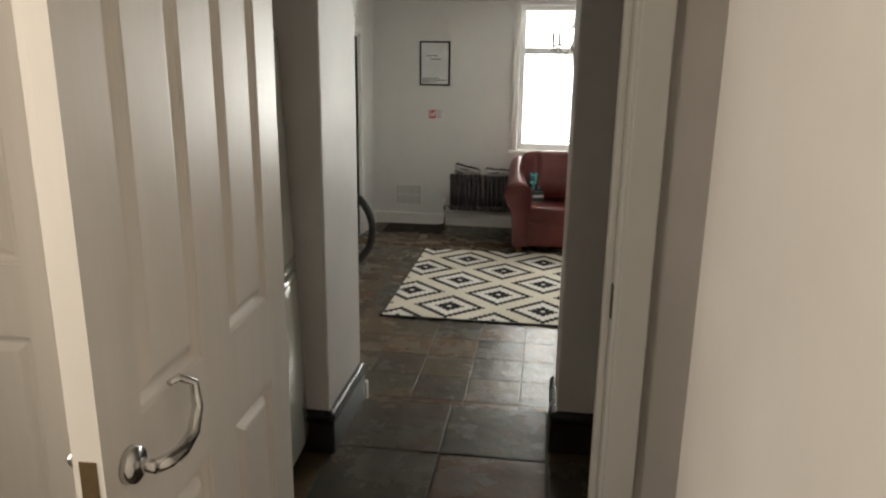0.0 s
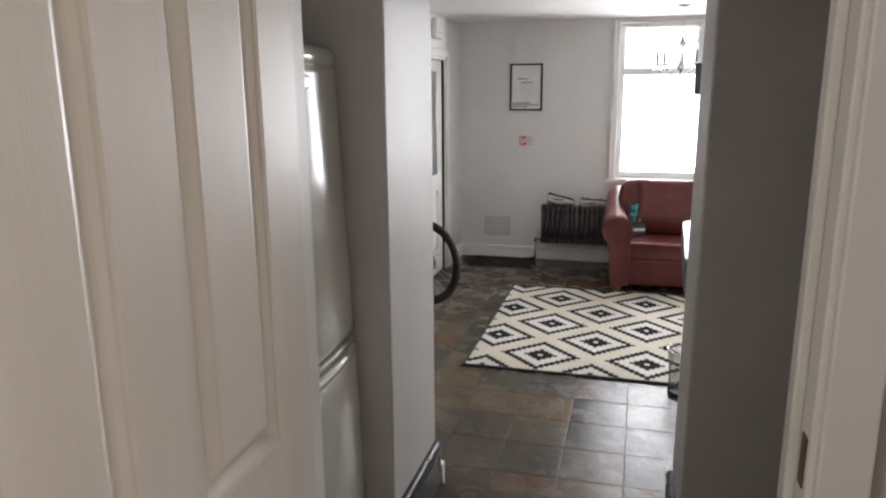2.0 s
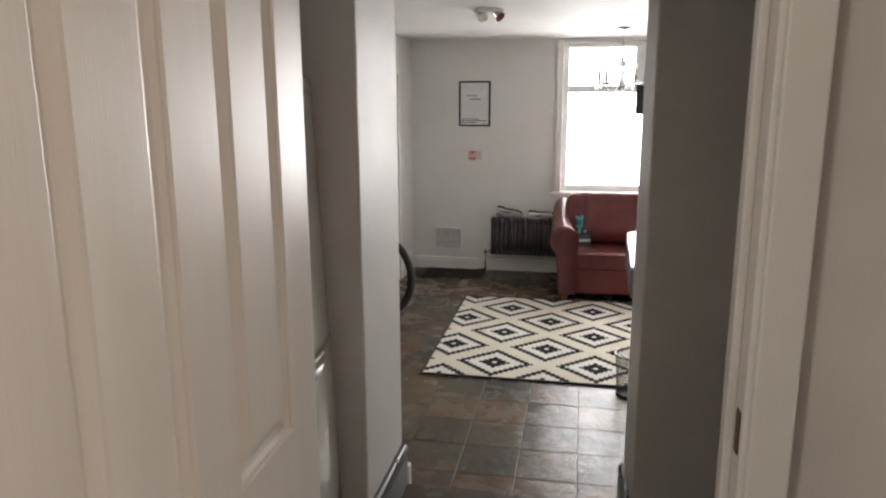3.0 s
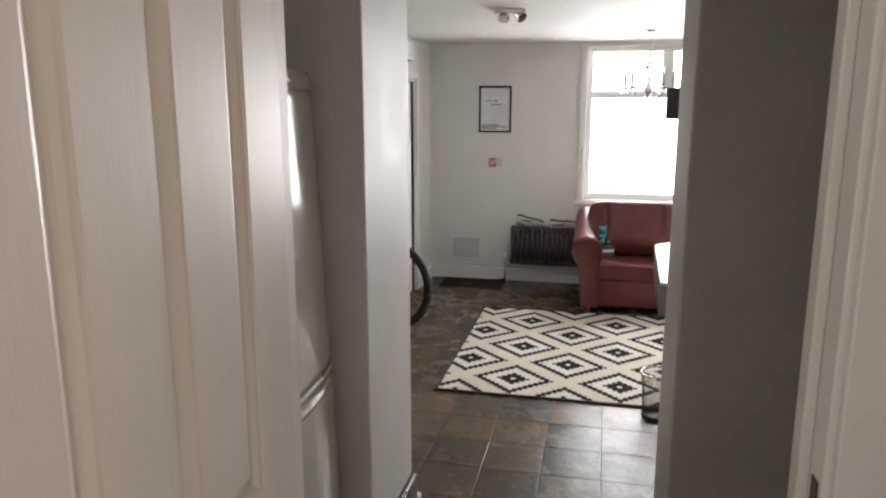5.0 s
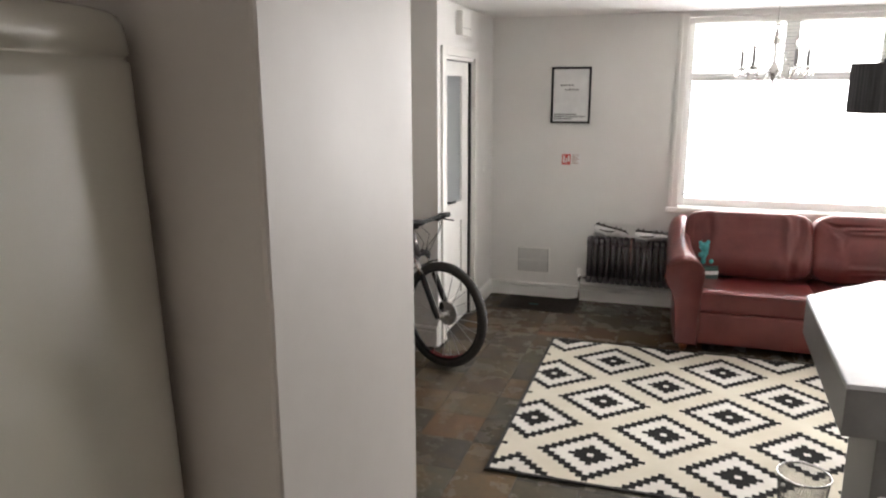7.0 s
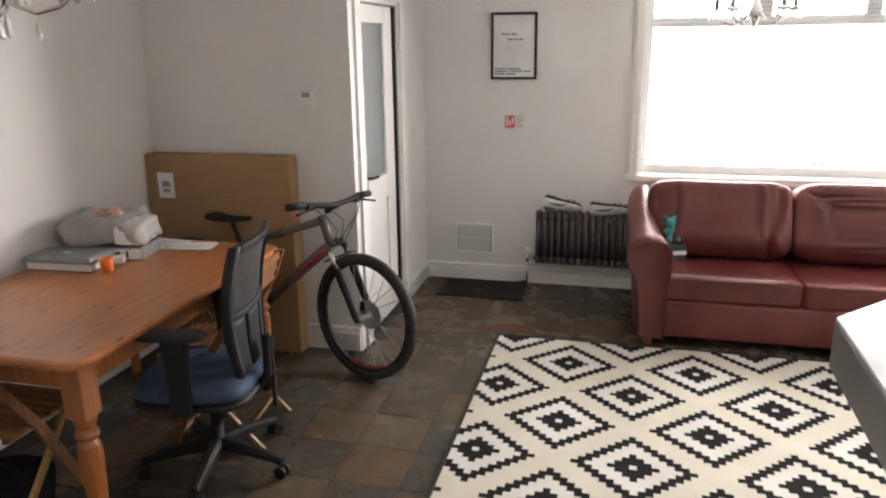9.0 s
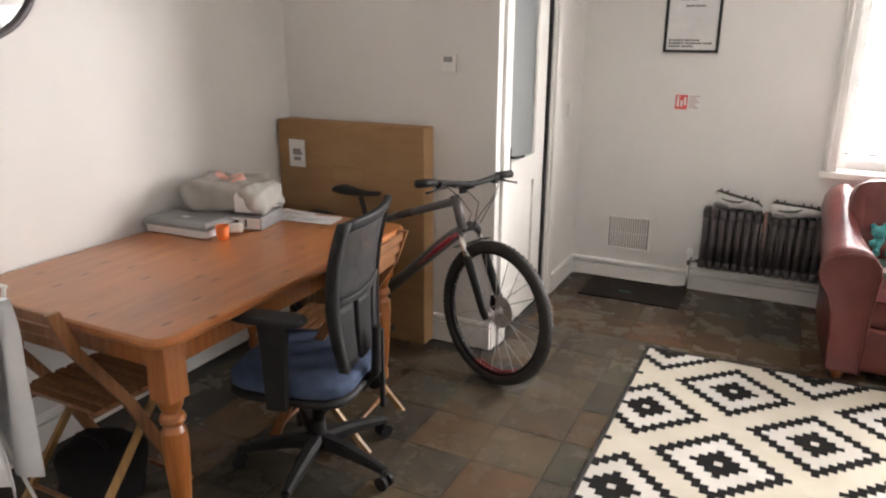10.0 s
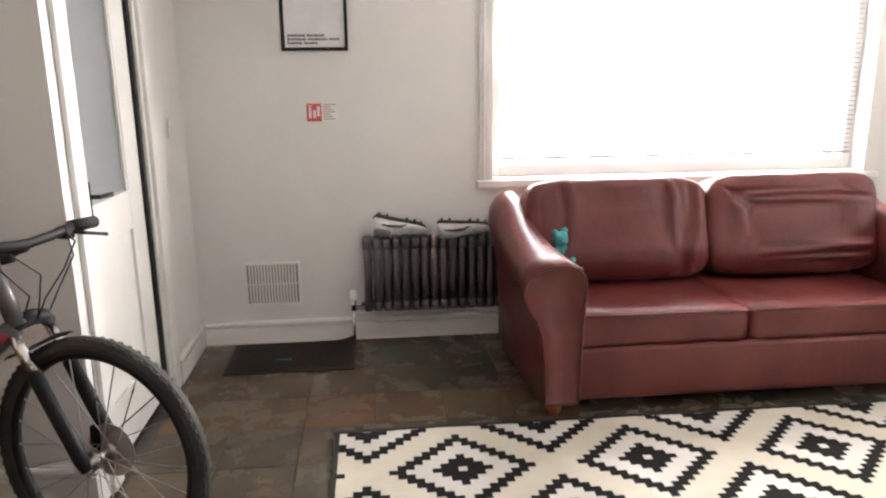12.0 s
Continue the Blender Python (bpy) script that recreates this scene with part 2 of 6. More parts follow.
RUBBER = surface("tyre_rubber", (0.018, 0.018, 0.018), (0.045, 0.042, 0.038), 0.75, 14, 150, 0.2)
CHROME = surface("chrome", (0.62, 0.61, 0.60), (0.75, 0.74, 0.73), 0.12, 5, 100, 0.02, metal=1.0, rough_var=0.05)
ALLOY = surface("brushed_alloy", (0.50, 0.50, 0.50), (0.66, 0.66, 0.66), 0.3, 8, 120, 0.05, metal=1.0)
DARKMETAL = surface("dark_metal", (0.05, 0.05, 0.052), (0.09, 0.09, 0.092), 0.35, 8, 120, 0.05, metal=0.8)
FRAMEPAINT = surface("graphite_frame_paint", (0.080, 0.075, 0.078), (0.130, 0.120, 0.124), 0.3, 6, 150, 0.03, coat=0.4)
CRIMSON = surface("crimson_paint", (0.30, 0.02, 0.035), (0.38, 0.03, 0.05), 0.35, 6, 150, 0.03)
TABLEWOOD = pine("stained_pine_top", (0.33, 0.105, 0.028), (0.43, 0.150, 0.042), (0.50, 0.19, 0.058), "Y", 0.28)
LEGWOOD = pine("stained_pine_leg", (0.22, 0.066, 0.014), (0.34, 0.115, 0.028), (0.44, 0.17, 0.05), "Z", 0.34)
FOLDWOOD = pine("oiled_acacia", (0.14, 0.055, 0.018), (0.25, 0.105, 0.038), (0.36, 0.17, 0.07), "Z", 0.4)
PALEWOOD = pine("pale_acacia", (0.25, 0.13, 0.045), (0.36, 0.20, 0.075), (0.45, 0.27, 0.11), "Z", 0.4)
CARD = surface("brown_cardboard", (0.30, 0.175, 0.080), (0.37, 0.225, 0.110), 0.8, 4, 120, 0.1, stretch=(1, 1, 4))
PAPER = surface("white_paper", (0.70, 0.70, 0.70), (0.80, 0.80, 0.80), 0.8, 8, 200, 0.03)
BLUEFABRIC = surface("blue_wool_fabric", (0.030, 0.048, 0.095), (0.050, 0.078, 0.145), 0.9, 20, 500, 0.35)
MATFIBRE = surface("brown_mat_fibre", (0.020, 0.017, 0.015), (0.042, 0.035, 0.031), 0.95, 30, 400, 0.5, spec=0.08)
ENAMEL = surface("ivory_enamel", (0.60, 0.585, 0.51), (0.66, 0.645, 0.57), 0.12, 2.0, 140, 0.02, coat=0.5, rough_var=0.05)
SEAL = surface("olive_grip", (0.30, 0.29, 0.19), (0.40, 0.39, 0.28), 0.4, 5, 100, 0.03)
WORKTOP = surface("pale_laminate", (0.37, 0.37, 0.38), (0.44, 0.44, 0.45), 0.2, 4, 150, 0.02)
GREYPANEL = surface("grey_laminate", (0.10, 0.098, 0.096), (0.155, 0.15, 0.145), 0.38, 5, 120, 0.05)
SHADEFABRIC = surface("black_string_shade", (0.010, 0.010, 0.012), (0.06, 0.06, 0.065), 0.55, 40, 200, 0.3, stretch=(3, 3, 0.1))
TEAL = surface("teal_plush", (0.04, 0.25, 0.26), (0.10, 0.40, 0.40), 0.9, 40, 300, 0.4)
ORANGE = surface("orange_glaze", (0.75, 0.14, 0.02), (0.85, 0.20, 0.03), 0.35, 8, 100, 0.03)
BAG = surface("clear_polythene", (0.54, 0.52, 0.48), (0.72, 0.70, 0.66), 0.22, 9, 40, 0.3)
BAG.node_tree.nodes["Principled BSDF"].inputs["Transmission Weight"].default_value = 0.45
WEAVE = surface("open_mesh_fabric", (0.02, 0.02, 0.022), (0.04, 0.04, 0.043), 0.7, 30, 700, 0.3)
WEAVE.node_tree.nodes["Principled BSDF"].inputs["Alpha"].default_value = 0.75
WEAVE_CLOTH = surface("black_nylon", (0.006, 0.006, 0.007), (0.014, 0.014, 0.015), 0.8, 14, 300, 0.2, spec=0.2)
PINKPRINT = surface("pink_print", (0.55, 0.24, 0.2), (0.70, 0.40, 0.34), 0.4, 12, 100, 0.1)
GREYPACK = surface("grey_packaging", (0.20, 0.20, 0.20), (0.29, 0.29, 0.29), 0.5, 10, 150, 0.06)
BOOTWHITE = surface("boot_upper", (0.45, 0.44, 0.43), (0.68, 0.67, 0.66), 0.5, 22, 150, 0.15)
BOOTSOLE = surface("boot_sole", (0.025, 0.021, 0.020), (0.07, 0.055, 0.045), 0.6, 22, 150, 0.2)
SIGNRED = surface("sign_red", (0.52, 0.05, 0.04), (0.60, 0.07, 0.05), 0.45, 6, 100, 0.02)
INK = surface("printed_ink", (0.02, 0.02, 0.02), (0.04, 0.04, 0.04), 0.6, 6, 100, 0.02)
FROST = clear_glass("frosted_glass", (0.46, 0.49, 0.50), 0.45, 0.6)
# grey tint added to the panes to dim the lamp seen through them
PANE = clear_glass("tinted_window_glass", (0.54, 0.55, 0.555), 0.0)
CRYSTAL = clear_glass("cut_crystal", (0.98, 0.97, 0.94), 0.02, 0.7)
BIKEDISC = ALLOY
MESHWIRE = surface("black_wire", (0.012, 0.012, 0.012), (0.03, 0.03, 0.03), 0.4, 10, 100, 0.05, metal=0.3)
SKYGLOW = glow("overcast_glare", (0.93, 0.96, 1.0), 3.2)


# ---- mesh helpers ----
def part(name, bm, material, parent=None, label="", smooth=False):
    """Links a bmesh as one mesh object, under a thing or a part if one is given."""
    bmesh.ops.recalc_face_normals(bm, faces=bm.faces)
    me = bpy.data.meshes.new(name)
    bm.to_mesh(me)
    bm.free()
    me.materials.append(material)
    if smooth:
        me.shade_smooth()
    ob = new(name, me)
    if parent is not None:
        ob.parent = parent
    if label:
        tagged(ob, label)
    return ob


def shared(name, me, parent, m, label=""):
    """Another object on a mesh that is in use already."""
    ob = new(name, me)
    ob.parent = parent
    ob.matrix_local = m
    if label:
        tagged(ob, label)
    return ob


def thing(name, at=(0, 0, 0), turn=0.0, label="", category="", group="", kind=""):
    ob = new(name)
    ob.empty_display_size = 0.1
    ob.matrix_world = pose(*at, 0, 0, turn)
    return tagged(ob, label, category, group, kind)


def box(bm, x0, y0, z0, x1, y1, z1, bev=0.0, seg=2, m=None):
    made = bmesh.ops.create_cube(bm, size=1.0)["verts"]
    t = Matrix.Translation(((x0 + x1) / 2, (y0 + y1) / 2, (z0 + z1) / 2)) @ Matrix.Diagonal((abs(x1 - x0), abs(y1 - y0), abs(z1 - z0), 1))
    bmesh.ops.transform(bm, matrix=t, verts=made)
    if bev:
        edges = list({e for v in made for e in v.link_edges})
        res = bmesh.ops.bevel(bm, geom=edges, offset=bev, segments=seg, profile=0.5, affect="EDGES")
        made = list({v for f in res["faces"] for v in f.verts} | {v for v in made if v.is_valid})
    if m is not None:
        bmesh.ops.transform(bm, matrix=m, verts=made)
    return bm


def boxes(*rows, bev=0.0, seg=2):
    bm = bmesh.new()
    for r in rows:
        box(bm, *r, bev=bev, seg=seg)
    return bm


def rod(bm, a, b, r, r2=None, n=12):
    a, b = Vector(a), Vector(b)
    d = b - a
    m = Matrix.Translation((a + b) / 2) @ d.to_track_quat("Z", "Y").to_matrix().to_4x4()
    bmesh.ops.create_cone(bm, cap_ends=True, segments=n, radius1=r, radius2=r if r2 is None else r2, depth=d.length, matrix=m)
    return bm


def tube(bm, pts, r, n=8, closed=False):
    """A round tube along points; r is one radius, or one for each point."""
    pts = [Vector(p) for p in pts]
    count = len(pts)
    radii = [r] * count if isinstance(r, (int, float)) else list(r)
    rings, side = [], None
    for i, p in enumerate(pts):
        if closed:
            d = pts[(i + 1) % count] - pts[i - 1]
        else:
            d = pts[min(i + 1, count - 1)] - pts[max(i - 1, 0)]
        d.normalize()
        if side is None:
            side = d.orthogonal().normalized()
        side = (side - d * side.dot(d)).normalized()
        up = d.cross(side)
        rings.append([bm.verts.new(p + radii[i] * (math.cos(2 * math.pi * k / n) * side + math.sin(2 * math.pi * k / n) * up)) for k in range(n)])
    for i in range(count if closed else count - 1):
        a, b = rings[i], rings[(i + 1) % count]
        for k in range(n):
            bm.faces.new((a[k], a[(k + 1) % n], b[(k + 1) % n], b[k]))
    if not closed:
        bm.faces.new(rings[0])
        bm.faces.new(rings[-1][::-1])
    return bm


def lathe(bm, profile, n=24, at=(0, 0, 0)):
    """Turns (radius, height) pairs about the upright through at."""
    rings = []
    for r, z in profile:
        rings.append([bm.verts.new((at[0] + max(r, 0.0004) * math.cos(2 * math.pi * k / n), at[1] + max(r, 0.0004) * math.sin(2 * math.pi * k / n), at[2] + z)) for k in range(n)])
    for a, b in zip(rings, rings[1:]):
        for k in range(n):
            bm.faces.new((a[k], a[(k + 1) % n], b[(k + 1) % n], b[k]))
    bm.faces.new(rings[0][::-1])
    bm.faces.new(rings[-1])
    return bm


def loft(bm, rings, caps=True):
    """Skins rings of equally many points."""
    vs = [[bm.verts.new(p) for p in ring] for ring in rings]
    n = len(vs[0])
    for a, b in zip(vs, vs[1:]):
        for k in range(n):
            bm.faces.new((a[k], a[(k + 1) % n], b[(k + 1) % n], b[k]))
    if caps:
        bm.faces.new(vs[0][::-1])
        bm.faces.new(vs[-1])
    return bm


def cushion(bm, a, b, c, at=(0, 0, 0), e1=0.35, e2=0.35, nu=40, nv=24, wrinkle=0.0, freq=5.0, seed=0.0, stretch=(1, 1, 1), m=None, fold=0.0, crease=None):
    """A padded body: a superellipsoid of half sizes a, b, c with soft creases."""
    def sg(v, e):
        return math.copysign(abs(v) ** e, v)
    rings = []
    for j in range(1, nv):
        phi = -math.pi / 2 + math.pi * j / nv
        ring = []
        for i in range(nu):
            th = 2 * math.pi * i / nu
            p = Vector((a * sg(math.cos(phi), e1) * sg(math.cos(th), e2), b * sg(math.cos(phi), e1) * sg(math.sin(th), e2), c * sg(math.sin(phi), e1)))
            if wrinkle:
                q = Vector((p.x * stretch[0], p.y * stretch[1], p.z * stretch[2])) * freq + Vector((seed, seed * 1.7, seed * 0.3))
                p += Vector((p.x / a / 3, p.y / b / 1.2, p.z / c / 1.5)) * wrinkle * noise.noise(q)
                if fold:
                    valley = max(0.0, 1 - 3.2 * abs(noise.noise(q * 0.8 + Vector((7, 3, seed))))) ** 2
                    p -= Vector((0, p.y / b, p.z / c * 0.5)) * fold * valley
            if crease is not None and p.y < 0:
                p.y += 1.6 * crease(p.x / a, p.z / c) * min(1.0, -p.y / (0.6 * b))
            p = (m @ p) if m is not None else p
            ring.append(p + Vector(at))
        rings.append(ring)
    return loft(bm, rings)


# ---- setting ----
HALL = 0.35          # the hall and kitchen lie two steps above the dining room
TOP = 2.385          # dining room ceiling
HTOP = 2.75          # hall ceiling


def structure(name, bm, material, label, smooth=False):
    return tagged(part(name, bm, material, None, label, smooth), category=name.split("_")[0], kind="structure")


structure("wall_north", boxes((-2.2, 7.0, -0.02, 0.84, 7.28, 2.45), (0.84, 7.0, -0.02, 2.92, 7.28, 0.86), (0.84, 7.0, 2.345, 2.92, 7.28, 2.45), (2.92, 7.0, -0.02, 3.6, 7.28, 2.45)), WALL, "white painted wall with a wide street window")
structure("wall_porch", boxes((-0.90, 5.66, -0.02, -0.73, 5.665, 2.45), (-0.90, 6.40, -0.02, -0.73, 7.0, 2.45), (-0.90, 5.665, 2.03, -0.73, 6.40, 2.45)), WALL, "white painted wall around the part-glazed door")
structure("wall_thermostat", boxes((-2.0, 5.51, -0.02, -0.73, 5.66, 2.45)), WALL, "white painted return wall in shade")
structure("wall_west", boxes((-2.2, 1.565, -0.02, -2.0, 7.0, 2.45)), WALL, "white painted wall beside the dining table")
structure("wall_east", boxes((3.4, 2.07, -0.02, 3.6, 7.0, 2.45)), WALL, "plain white wall closing the room")
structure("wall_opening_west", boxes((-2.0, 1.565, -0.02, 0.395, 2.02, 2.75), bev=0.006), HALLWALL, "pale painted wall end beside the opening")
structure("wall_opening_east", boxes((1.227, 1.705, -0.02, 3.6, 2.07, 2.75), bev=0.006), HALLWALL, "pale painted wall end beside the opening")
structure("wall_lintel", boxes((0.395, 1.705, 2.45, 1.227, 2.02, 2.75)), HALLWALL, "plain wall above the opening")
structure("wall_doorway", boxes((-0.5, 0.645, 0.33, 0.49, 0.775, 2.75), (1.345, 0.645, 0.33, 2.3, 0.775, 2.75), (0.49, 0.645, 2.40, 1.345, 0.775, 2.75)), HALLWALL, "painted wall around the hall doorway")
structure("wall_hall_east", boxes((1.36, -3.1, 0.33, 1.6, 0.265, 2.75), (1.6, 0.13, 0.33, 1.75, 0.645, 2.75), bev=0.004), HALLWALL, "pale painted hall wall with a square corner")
# opening out of view, left for the added hall lamp
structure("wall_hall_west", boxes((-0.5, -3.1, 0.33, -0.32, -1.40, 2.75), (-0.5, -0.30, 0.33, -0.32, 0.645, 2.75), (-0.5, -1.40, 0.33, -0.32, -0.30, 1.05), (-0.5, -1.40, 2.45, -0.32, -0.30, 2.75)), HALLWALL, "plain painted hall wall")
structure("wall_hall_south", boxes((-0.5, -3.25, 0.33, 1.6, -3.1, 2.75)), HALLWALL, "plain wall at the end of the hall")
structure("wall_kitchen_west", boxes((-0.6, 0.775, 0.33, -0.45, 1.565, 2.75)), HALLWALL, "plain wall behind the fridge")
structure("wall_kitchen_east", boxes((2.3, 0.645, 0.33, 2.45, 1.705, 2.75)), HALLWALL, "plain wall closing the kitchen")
structure("ceiling", boxes((-2.2, 2.02, TOP, 3.6, 7.0, 2.45)), CEIL, "white painted ceiling")
structure("ceiling_hall", boxes((-0.6, -3.25, HTOP, 2.45, 2.03, 2.8)), CEIL, "white painted hall ceiling")
structure("floor", boxes((-2.2, 2.0, -0.1, 3.6, 7.28, -0.006)), GROUT, "riven slate tiled floor with dark grout")
structure("floor_hall", boxes((-0.6, -3.25, 0.2, 2.45, 2.015, HALL - 0.006)), GROUT, "raised slate tiled hall floor")
structure("step", boxes((0.395, 2.012, -0.004, 1.226, 2.3, HALL / 2), bev=0.004), SLATE, "slate step down into the dining room")
structure("ground", boxes((-60, 7.28, -0.35, 60, 120, -0.25)), surface("wet_asphalt", (0.04, 0.04, 0.042), (0.06, 0.06, 0.06), 0.8, 2, 60, 0.2), "grey road surface outside the window")
backdrop = structure("backdrop", boxes((-9, 12.0, -0.3, 13, 12.05, 9)), SKYGLOW, "white overcast glare beyond the street window")


def skirting(name, runs, material, z0, height, label):
    """Moulded boards along straight runs (x0, y0, x1, y1, nx, ny), n pointing into the room."""
    bm = bmesh.new()
    prof = [(0, 0), (0.022, 0), (0.022, height * 0.74), (0.006, height * 0.765), (0.006, height * 0.82), (0.024, height * 0.84), (0.026, height * 0.90), (0.020, height * 0.97), (0.012, height), (0, height)]
    for x0, y0, x1, y1, nx, ny in runs:
        loft(bm, [[(x + nx * d, y + ny * d, z0 + h) for d, h in prof] for x, y in ((x0, y0), (x1, y1))])
    return structure(name, bm, material, label)


skirting("baseboard_north", [(-0.725, 7.0, 3.4, 7.0, 0, -1)], GLOSSWHITE, 0.0, 0.125, "white moulded baseboard")
skirting("baseboard_porch", [(-0.73, 6.48, -0.73, 6.98, 1, 0)], GLOSSWHITE, 0.0, 0.125, "white moulded baseboard")
skirting("baseboard_return", [(-1.98, 5.51, -0.735, 5.51, 0, -1)], GLOSSWHITE, 0.0, 0.15, "white moulded baseboard")
skirting("baseboard_west", [(-2.0, 2.03, -2.0, 5.49, 1, 0)], GLOSSWHITE, 0.0, 0.15, "white moulded baseboard")
skirting("baseboard_opening_west", [(-0.1, 1.565, 0.412, 1.565, 0, -1), (0.395, 1.549, 0.395, 2.01, 1, 0)], BLACKSKIRT, HALL, 0.165, "black gloss skirting on the raised hall floor")
skirting("baseboard_opening_east", [(1.211, 1.705, 2.2, 1.705, 0, -1), (1.227, 1.689, 1.227, 2.01, -1, 0)], BLACKSKIRT, HALL, 0.165, "black gloss skirting on the raised hall floor")


tagged(structure("trim_step_corner", boxes((0.397, 2.022, HALL / 2, 0.420, 2.062, 0.415), bev=0.008), GLOSSWHITE, "chipped white skirting end beside the step"), category="trim")


# ---- street window ----
def build_window():
    w = thing("window_1", (0.84, 7.0, 0.86), 0, "wide white painted street window with top lights", "window", kind="structure")
    W, H = 2.08, 1.485

    def fr(name, *rows, mat=GLOSSWHITE, bev=0.004, label=""):
        return part(name, boxes(*rows, bev=bev), mat, w, label)

    fr("window_frame", (0, 0.10, 0.0, 0.05, 0.17, H), (W - 0.05, 0.10, 0.0, W, 0.17, H), (0.05, 0.10, 0, W - 0.05, 0.17, 0.06), (0.05, 0.10, H - 0.05, W - 0.05, 0.17, H))
    fr("transom", (0.05, 0.095, 1.0, W - 0.05, 0.175, 1.065))
    fr("mullion", (0.70, 0.10, 1.065, 0.80, 0.17, H - 0.05))
    fr("mullion", (1.36, 0.10, 1.065, 1.45, 0.17, H - 0.05))
    fr("window_sill", (-0.09, -0.035, -0.045, W + 0.09, 0.10, -0.004), bev=0.008)
    fr("architrave", (-0.075, -0.022, 0.0, -0.004, 0.0, H + 0.02), (-0.06, -0.03, 0.0, -0.045, -0.02, H + 0.02), bev=0.003)
    fr("architrave", (W + 0.004, -0.022, 0.0, W + 0.075, 0.0, H + 0.02), bev=0.003)
    for x0, x1, z0, z1 in ((0.05, W - 0.05, 0.06, 1.0), (0.05, 0.70, 1.065, H - 0.05), (0.80, 1.36, 1.065, H - 0.05), (1.45, W - 0.05, 1.065, H - 0.05)):
        p = part("pane", boxes((x0, 0.13, z0, x1, 0.136, z1)), PANE, w)
        p.visible_shadow = False
    return w


build_window()


def build_blind():
    b = thing("venetian_blind", (0.87, 7.045, 0.955), 0, "thin grey slatted blind lowered over the window", "blind")
    part("head_rail", boxes((0, -0.018, 1.345, 2.0, 0.018, 1.385), bev=0.003), GLOSSWHITE, b)
    part("bottom_rail", boxes((0, -0.014, 0.0, 2.0, 0.014, 0.014), bev=0.004), surface("blind_rail", (0.30, 0.31, 0.33), (0.38, 0.39, 0.41), 0.4, 5, 100, 0.02), b)
    bm = bmesh.new()
    loft(bm, [[(x, -0.006, 0.0), (x, -0.003, 0.0012), (x, 0.003, 0.0012), (x, 0.006, 0.0), (x, 0.003, 0.0005), (x, -0.003, 0.0005)] for x in (0.0, 2.0)])
    first = part("slat", bm, surface("slat_paint", (0.13, 0.135, 0.15), (0.17, 0.175, 0.19), 0.4, 5, 100, 0.02), b)
    first.matrix_local = pose(0, 0, 0.03, 14)
    for k in range(1, 52):
        shared("slat", first.data, b, pose(0, 0, 0.03 + k * 0.0255, 14))
    for x in (0.12, 1.0, 1.88):
        part("ladder_cord", boxes((x, -0.0145, 0.01, x + 0.002, -0.0135, 1.35)), PAPER, b)


build_blind()


# ---- doors ----
def panelled(bm, w, h, t, panels):
    """A pressed door leaf, from x 0 to w and z 0 to h, with panels set off by a sunk ogee moulding on both faces."""
    xs = sorted({0.0, w} | {v for p in panels for v in (p[0], p[2])})
    zs = sorted({0.0, h} | {v for p in panels for v in (p[1], p[3])})
    ogee = [(0.0, 0.0), (0.002, 0.0035), (0.007, 0.0045), (0.013, 0.0105), (0.018, 0.0125), (0.022, 0.0125), (0.030, 0.0075), (0.037, 0.0025), (0.042, 0.0010)]
    for side in (-1, 1):
        y = side * t / 2
        for x0, x1 in zip(xs, xs[1:]):
            for z0, z1 in zip(zs, zs[1:]):
                mid = ((x0 + x1) / 2, (z0 + z1) / 2)
                if any(p[0] < mid[0] < p[2] and p[1] < mid[1] < p[3] for p in panels):
                    rings = [[bm.verts.new(c) for c in ((x0 + i, y - side * d, z0 + i), (x1 - i, y - side * d, z0 + i), (x1 - i, y - side * d, z1 - i), (x0 + i, y - side * d, z1 - i))] for i, d in ogee]
                    for p, q in zip(rings, rings[1:]):
                        for k in range(4):
                            bm.faces.new((p[k], p[(k + 1) % 4], q[(k + 1) % 4], q[k]))
                    bm.faces.new(rings[-1])
                else:
                    bm.faces.new([bm.verts.new(c) for c in ((x0, y, z0), (x1, y, z0), (x1, y, z1), (x0, y, z1))])
    for c in (((0, 0), (0, h)), ((w, 0), (w, h)), ((0, 0), (w, 0)), ((0, h), (w, h))):
        (xa, za), (xb, zb) = c
        bm.faces.new([bm.verts.new(q) for q in ((xa, -t / 2, za), (xb, -t / 2, zb), (xb, t / 2, zb), (xa, t / 2, za))])
    bmesh.ops.remove_doubles(bm, verts=bm.verts, dist=0.0002)
    return bm


FOUR = ((0.075, 0.22, 0.275, 0.80), (0.365, 0.22, 0.565, 0.80), (0.075, 0.965, 0.275, 1.86), (0.365, 0.965, 0.565, 1.86))


WIDE = ((0.097, 0.20, 0.284, 0.772), (0.390, 0.20, 0.580, 0.772), (0.097, 0.942, 0.284, 1.86), (0.390, 0.942, 0.580, 1.86))


